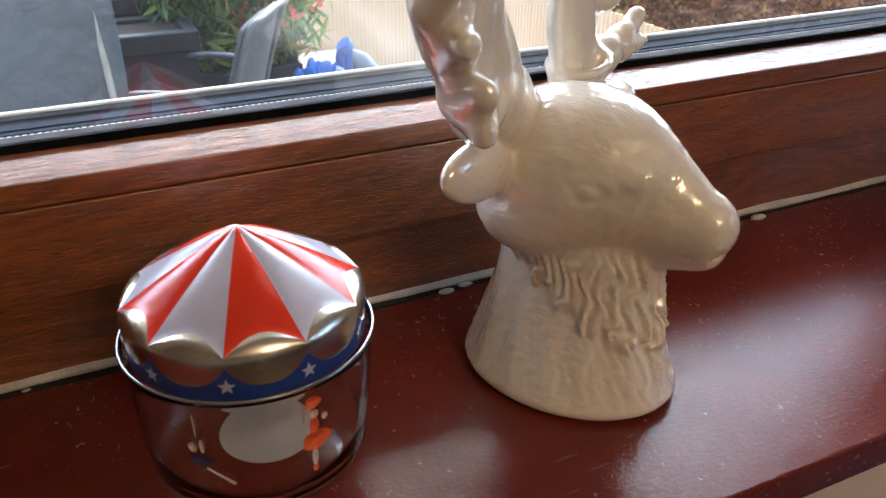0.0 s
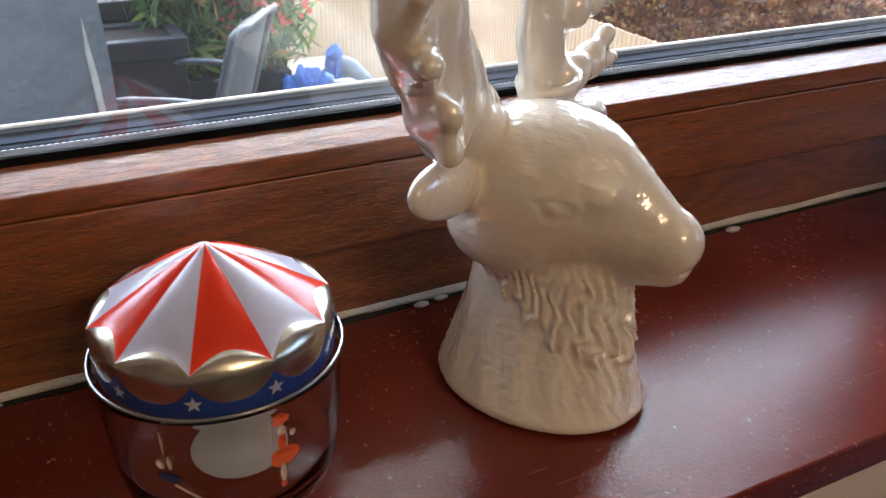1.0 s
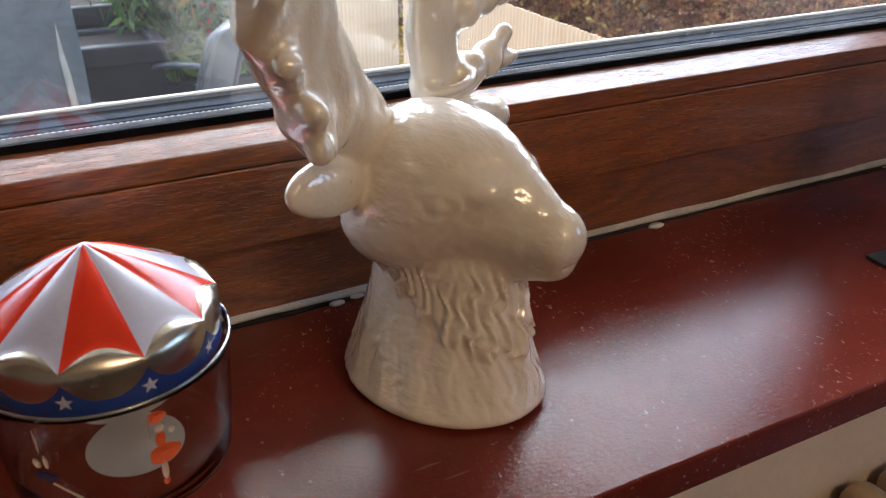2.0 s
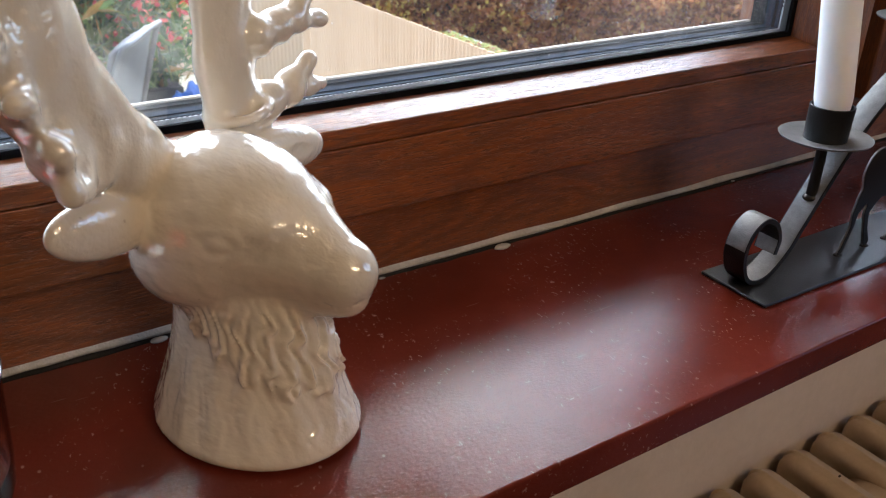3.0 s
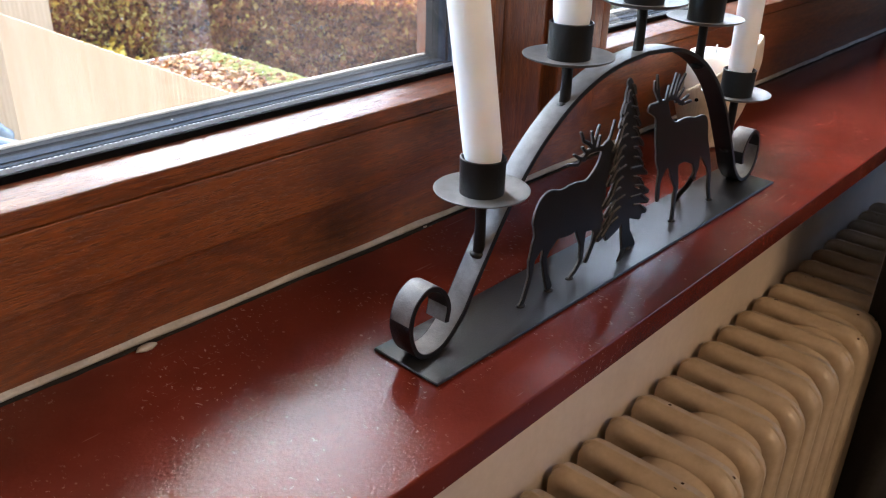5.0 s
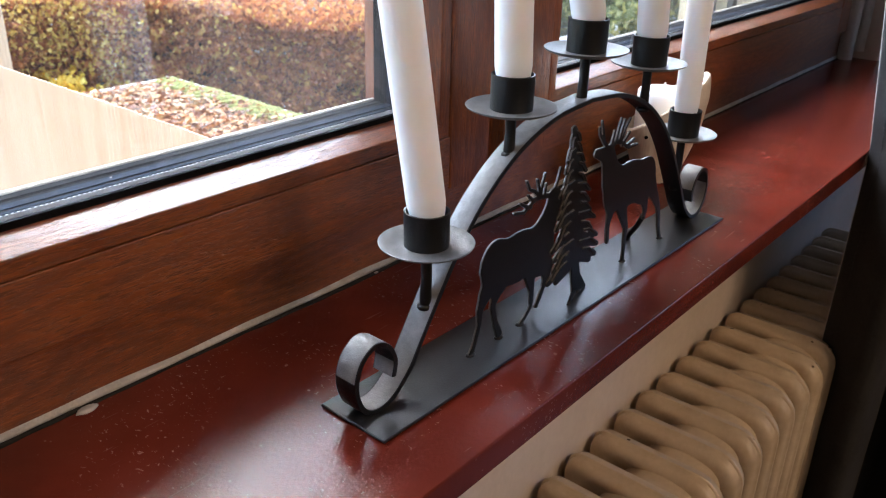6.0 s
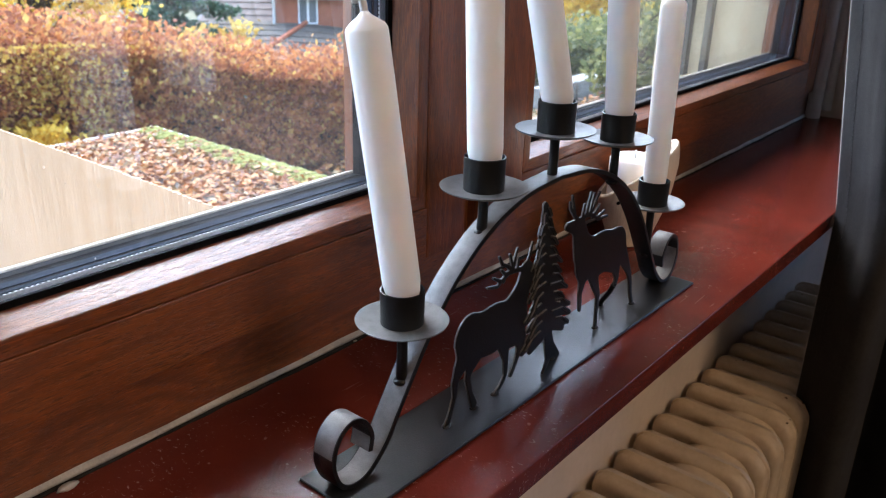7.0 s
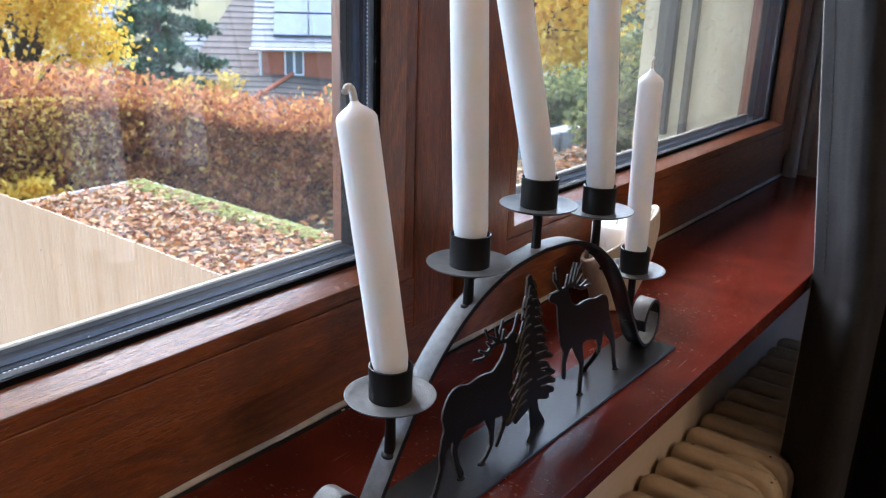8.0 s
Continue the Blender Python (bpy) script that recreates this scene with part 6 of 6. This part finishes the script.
# low stone edging and path beyond the shed
M_STONE = paint("pale_wall_stone", (0.26, 0.255, 0.24), (0.38, 0.37, 0.36), 6, 0.8, bump=0.5)
edging = thing("garden_wall", label="low pale stone garden wall beside a leafy path", category="wall")
bm = bmesh.new()
rg = random.Random(40)
k = 8.2
while k < 14.0:
    w = rg.uniform(0.25, 0.45)
    add_box(bm, k, k + w - 0.015, 4.6 + rg.uniform(-0.02, 0.02), 4.85, GROUND - 0.1, GROUND + 0.16 + rg.uniform(-0.015, 0.015), 0.012, 1)
    k += w
tagged(part("stones", bm, M_STONE, edging), kind="stuff")
tagged(leaf_cloud("fallen_leaves", [(rg.uniform(2.7, 11.0), rg.uniform(0.6, 4.5), GROUND + abs(rg.gauss(0, 0.01))) for _ in range(9000)], 0.06, M_LROOF, rg, flat=True), label="brown fallen leaves on the garden path", category="leaves", kind="stuff")

# ---- things on the terrace ----
M_RATTAN = paint("grey_woven_rattan", (0.050, 0.053, 0.060), (0.085, 0.090, 0.100), 30, 0.6, bump=0.9, bscale=140, bdist=0.004)
M_STEEL = paint("grey_steel_tube", (0.10, 0.105, 0.115), (0.15, 0.155, 0.17), 20, 0.35, metal=0.6)
TZ = GROUND + 0.02
ch = thing("garden_chair", pose(0.44, 3.60, TZ, 0, 0, -122) @ Matrix.Scale(1.06, 4), label="grey woven garden armchair with steel arms", category="chair")
bm = bmesh.new()
rows = []
for k in range(17):
    u = -0.25 + 0.5 * k / 16
    prof = []
    for j in range(13):
        v = j / 12
        z = 0.42 + 0.56 * v - 0.05 * (abs(u) / 0.25) ** 3 * v
        prof.append(bm.verts.new((u * (1 - 0.08 * v), 0.24 + 0.16 * v - 0.06 * (u / 0.25) ** 2, z)))
    rows.append(prof)
for a, b in zip(rows, rows[1:]):
    for j in range(12):
        bm.faces.new((a[j], b[j], b[j + 1], a[j + 1]))
bk = part("backrest", bm, M_RATTAN, ch, smooth=True)
md = bk.modifiers.new("thickness", "SOLIDIFY")
md.thickness = 0.025
part("seat", box(-0.26, 0.26, -0.25, 0.27, 0.39, 0.43, 0.015), M_RATTAN, ch)
part("back_rim", tube(spline([(-0.25, 0.20, 0.44), (-0.235, 0.35, 0.9), (-0.15, 0.40, 0.975), (0.15, 0.40, 0.975), (0.235, 0.35, 0.9), (0.25, 0.20, 0.44)], 6), 0.014, 8), M_STEEL, ch, smooth=True)
for s in (-1, 1):
    part("arm", tube(spline([(s * 0.27, 0.27, 0.66), (s * 0.30, 0.05, 0.68), (s * 0.30, -0.18, 0.66), (s * 0.285, -0.26, 0.55), (s * 0.27, -0.25, 0.02)], 6), 0.016, 8), M_STEEL, ch, smooth=True)
    part("leg", tube([(s * 0.25, 0.24, 0.42), (s * 0.27, 0.32, 0.0)], 0.014, 8), M_STEEL, ch)

M_PLANTER = paint("anthracite_planter", (0.012, 0.013, 0.017), (0.022, 0.024, 0.029), 10, 0.5, bump=0.1, spec=0.3)
M_SOIL = paint("potting_soil", (0.02, 0.014, 0.01), (0.05, 0.035, 0.025), 40, 0.95, bump=1.0, bdist=0.01)
for x, y, w, hgt in ((0.25, 4.62, 0.62, 0.94), (0.24, 4.14, 0.58, 0.84), (0.86, 4.46, 0.56, 0.52)):
    pt = thing("planter", pose(x, y, TZ), label="dark anthracite rectangular planter box with a stepped rim", category="planter", group="terrace planters")
    bm = bmesh.new()
    for a, b, c, d in ((-w / 2, w / 2, -0.2, -0.17), (-w / 2, w / 2, 0.17, 0.2), (-w / 2, -w / 2 + 0.03, -0.17, 0.17), (w / 2 - 0.03, w / 2, -0.17, 0.17)):
        add_box(bm, a, b, c, d, 0, hgt - 0.1, 0.003, 1)
    part("body", bm, M_PLANTER, pt)
    bm = bmesh.new()
    for a, b, c, d in ((-w / 2 - 0.02, w / 2 + 0.02, -0.22, -0.16), (-w / 2 - 0.02, w / 2 + 0.02, 0.16, 0.22), (-w / 2 - 0.02, -w / 2 + 0.04, -0.16, 0.16), (w / 2 - 0.04, w / 2 + 0.02, -0.16, 0.16)):
        add_box(bm, a, b, c, d, hgt - 0.1, hgt, 0.006, 1)
    part("rim", bm, M_PLANTER, pt)
    part("soil", box(-w / 2 + 0.03, w / 2 - 0.03, -0.17, 0.17, 0.02, hgt - 0.025), M_SOIL, pt)


def bamboo(base, seed, n=16, h=1.1, spread=0.45):
    rg = random.Random(seed)
    t = thing("bamboo", Matrix.Translation(base), label="bushy green bamboo with some rust-coloured leaves in a planter", category="plant")
    bm = bmesh.new()
    pts = []
    for k in range(n):
        a = rg.uniform(0, 6.28)
        e = Vector((spread * math.cos(a) * rg.random(), spread * 0.8 * math.sin(a) * rg.random(), h * rg.uniform(0.7, 1.1)))
        st = Vector((rg.uniform(-0.25, 0.25), rg.uniform(-0.1, 0.1), 0))
        tube([st, st.lerp(e, 0.5) + Vector((0, 0, 0.1)), e], [0.007, 0.005, 0.002], 5, bm)
        for _ in range(75):
            u = rg.uniform(0.25, 1.05)
            q = st.lerp(e, u)
            pts.append((q.x + rg.gauss(0, 0.10), q.y + rg.gauss(0, 0.10), q.z + rg.gauss(0, 0.06)))
    part("canes", bm, M_LGREEN, t)
    tagged(leaf_cloud("leaves", pts, 0.034, M_LGREEN, rg, t, droop=0.9, long=5.0), kind="stuff")


bamboo((0.66, 4.44, TZ + 0.42), 51, 34, 0.85, 0.44)
bamboo((0.98, 4.46, TZ + 0.42), 52, 24, 0.66, 0.30)
M_FLOWER = leaf_mat("red_flowers", [(0.0, (0.45, 0.03, 0.04)), (1.0, (0.7, 0.10, 0.06))])
rg = random.Random(60)
tagged(leaf_cloud("red_blossoms", [(1.02 + rg.gauss(0, 0.15), 4.15 + rg.gauss(0, 0.08), TZ + 0.95 + rg.gauss(0, 0.10)) for _ in range(90)], 0.035, M_FLOWER, rg), label="small red blossoms among the bamboo", category="flowers", kind="stuff")

# furniture under a grey cover
M_COVER = paint("grey_blue_tarpaulin", (0.048, 0.064, 0.080), (0.085, 0.106, 0.128), 3, 0.3, 0.45, bump=0.8, bscale=9, bdist=0.03)
M_STRAP = paint("pale_strap", (0.26, 0.26, 0.23), (0.34, 0.33, 0.30), 20, 0.7)
cv = thing("covered_furniture", pose(-0.52, 3.30, TZ), label="garden furniture under a grey-blue tarpaulin with a pale strap", category="cover")
bm = bmesh.new()
bmesh.ops.create_cube(bm, size=1)
bmesh.ops.subdivide_edges(bm, edges=bm.edges, cuts=14, use_grid_fill=True)
for v in bm.verts:
    q = v.co.copy()
    flare = 1 + 0.10 * (0.5 - q.z)
    v.co = Vector((q.x * 1.15 * flare, q.y * 0.9 * flare, (q.z + 0.5) * 1.60)) + q.normalized() * 0.05 * noise.noise((q.x * 6, q.y * 6, q.z * 2)) + Vector((0, 0, -0.06 * (q.x * q.x + q.y * q.y)))
    v.co.z = max(v.co.z, 0)
part("tarpaulin", bm, M_COVER, cv, smooth=True)
part("strap", tube(spline([(0.60, -0.46, 0.02), (0.585, -0.47, 0.4), (0.55, -0.465, 0.9), (0.53, -0.44, 1.5)], 5), 0.014, 6), M_STRAP, cv, smooth=True)

# blue bag, watering can and bottles near the screen
M_BLUEPL = paint("blue_plastic", (0.012, 0.075, 0.29), (0.024, 0.12, 0.42), 15, 0.4, bump=0.4)
M_CLEARPL = paint("clear_plastic", (0.10, 0.13, 0.17), (0.19, 0.23, 0.28), 20, 0.15, bump=0.3)
M_TERRA = paint("terracotta", (0.36, 0.15, 0.07), (0.46, 0.21, 0.10), 20, 0.8)
LZ = -1.25
structure("garden_ledge", box(1.02, 1.62, 3.45, 4.97, GROUND, LZ, 0.01), M_STUCCO, "low cream plastered ledge in the terrace corner")
for x, y, wide, tall in ((1.345, 4.04, 0.55, 1.05), (1.135, 3.98, 0.72, 0.95)):
    bag = thing("blue_bag", pose(x, y, LZ), label="crumpled bright blue plastic bag on the ledge", category="bag", group="bags on the ledge")
    bm = bmesh.new()
    bmesh.ops.create_icosphere(bm, subdivisions=4, radius=0.13)
    for v in bm.verts:
        q = v.co * 1.0
        fold = 1 + 0.42 * noise.noise(q * 11 + Vector((x * 9, 0, 0))) + 0.16 * noise.noise(q * 30)
        v.co = Vector((q.x * wide * fold, q.y * 0.6 * fold, max(0, (q.z + 0.11) * tall * fold)))
    part("bag", bm, M_BLUEPL, bag, smooth=30)
pot = thing("flower_pot", pose(1.18, 3.76, LZ), label="small terracotta flower pot on the ledge", category="pot")
part("pot", lathe([(0.0, 0.0), (0.04, 0.0), (0.055, 0.09), (0.062, 0.09), (0.062, 0.11), (0.052, 0.11), (0.038, 0.01), (0.0, 0.01)], 28), M_TERRA, pot, smooth=40)
for k, (x, y, tilt) in enumerate(((1.55, 4.02, -42), (1.50, 3.78, -66))):
    bt = thing("water_bottle", pose(x, y, LZ + 0.062 * math.sin(math.radians(-tilt)), 0, tilt, -8 * k), label="large clear plastic bottle with a blue cap, fallen against a bag", category="bottle", group="bottles on the ledge")
    part("bottle", lathe([(0.0, 0.0), (0.055, 0.0), (0.062, 0.012), (0.058, 0.05), (0.062, 0.09), (0.058, 0.14), (0.062, 0.19), (0.04, 0.24), (0.023, 0.265), (0.023, 0.29), (0.0, 0.29)], 24), M_CLEARPL, bt, smooth=40)
    part("cap", lathe([(0.0, 0.283), (0.042, 0.283), (0.046, 0.335), (0.0, 0.34)], 20), M_BLUEPL, bt, smooth=40)
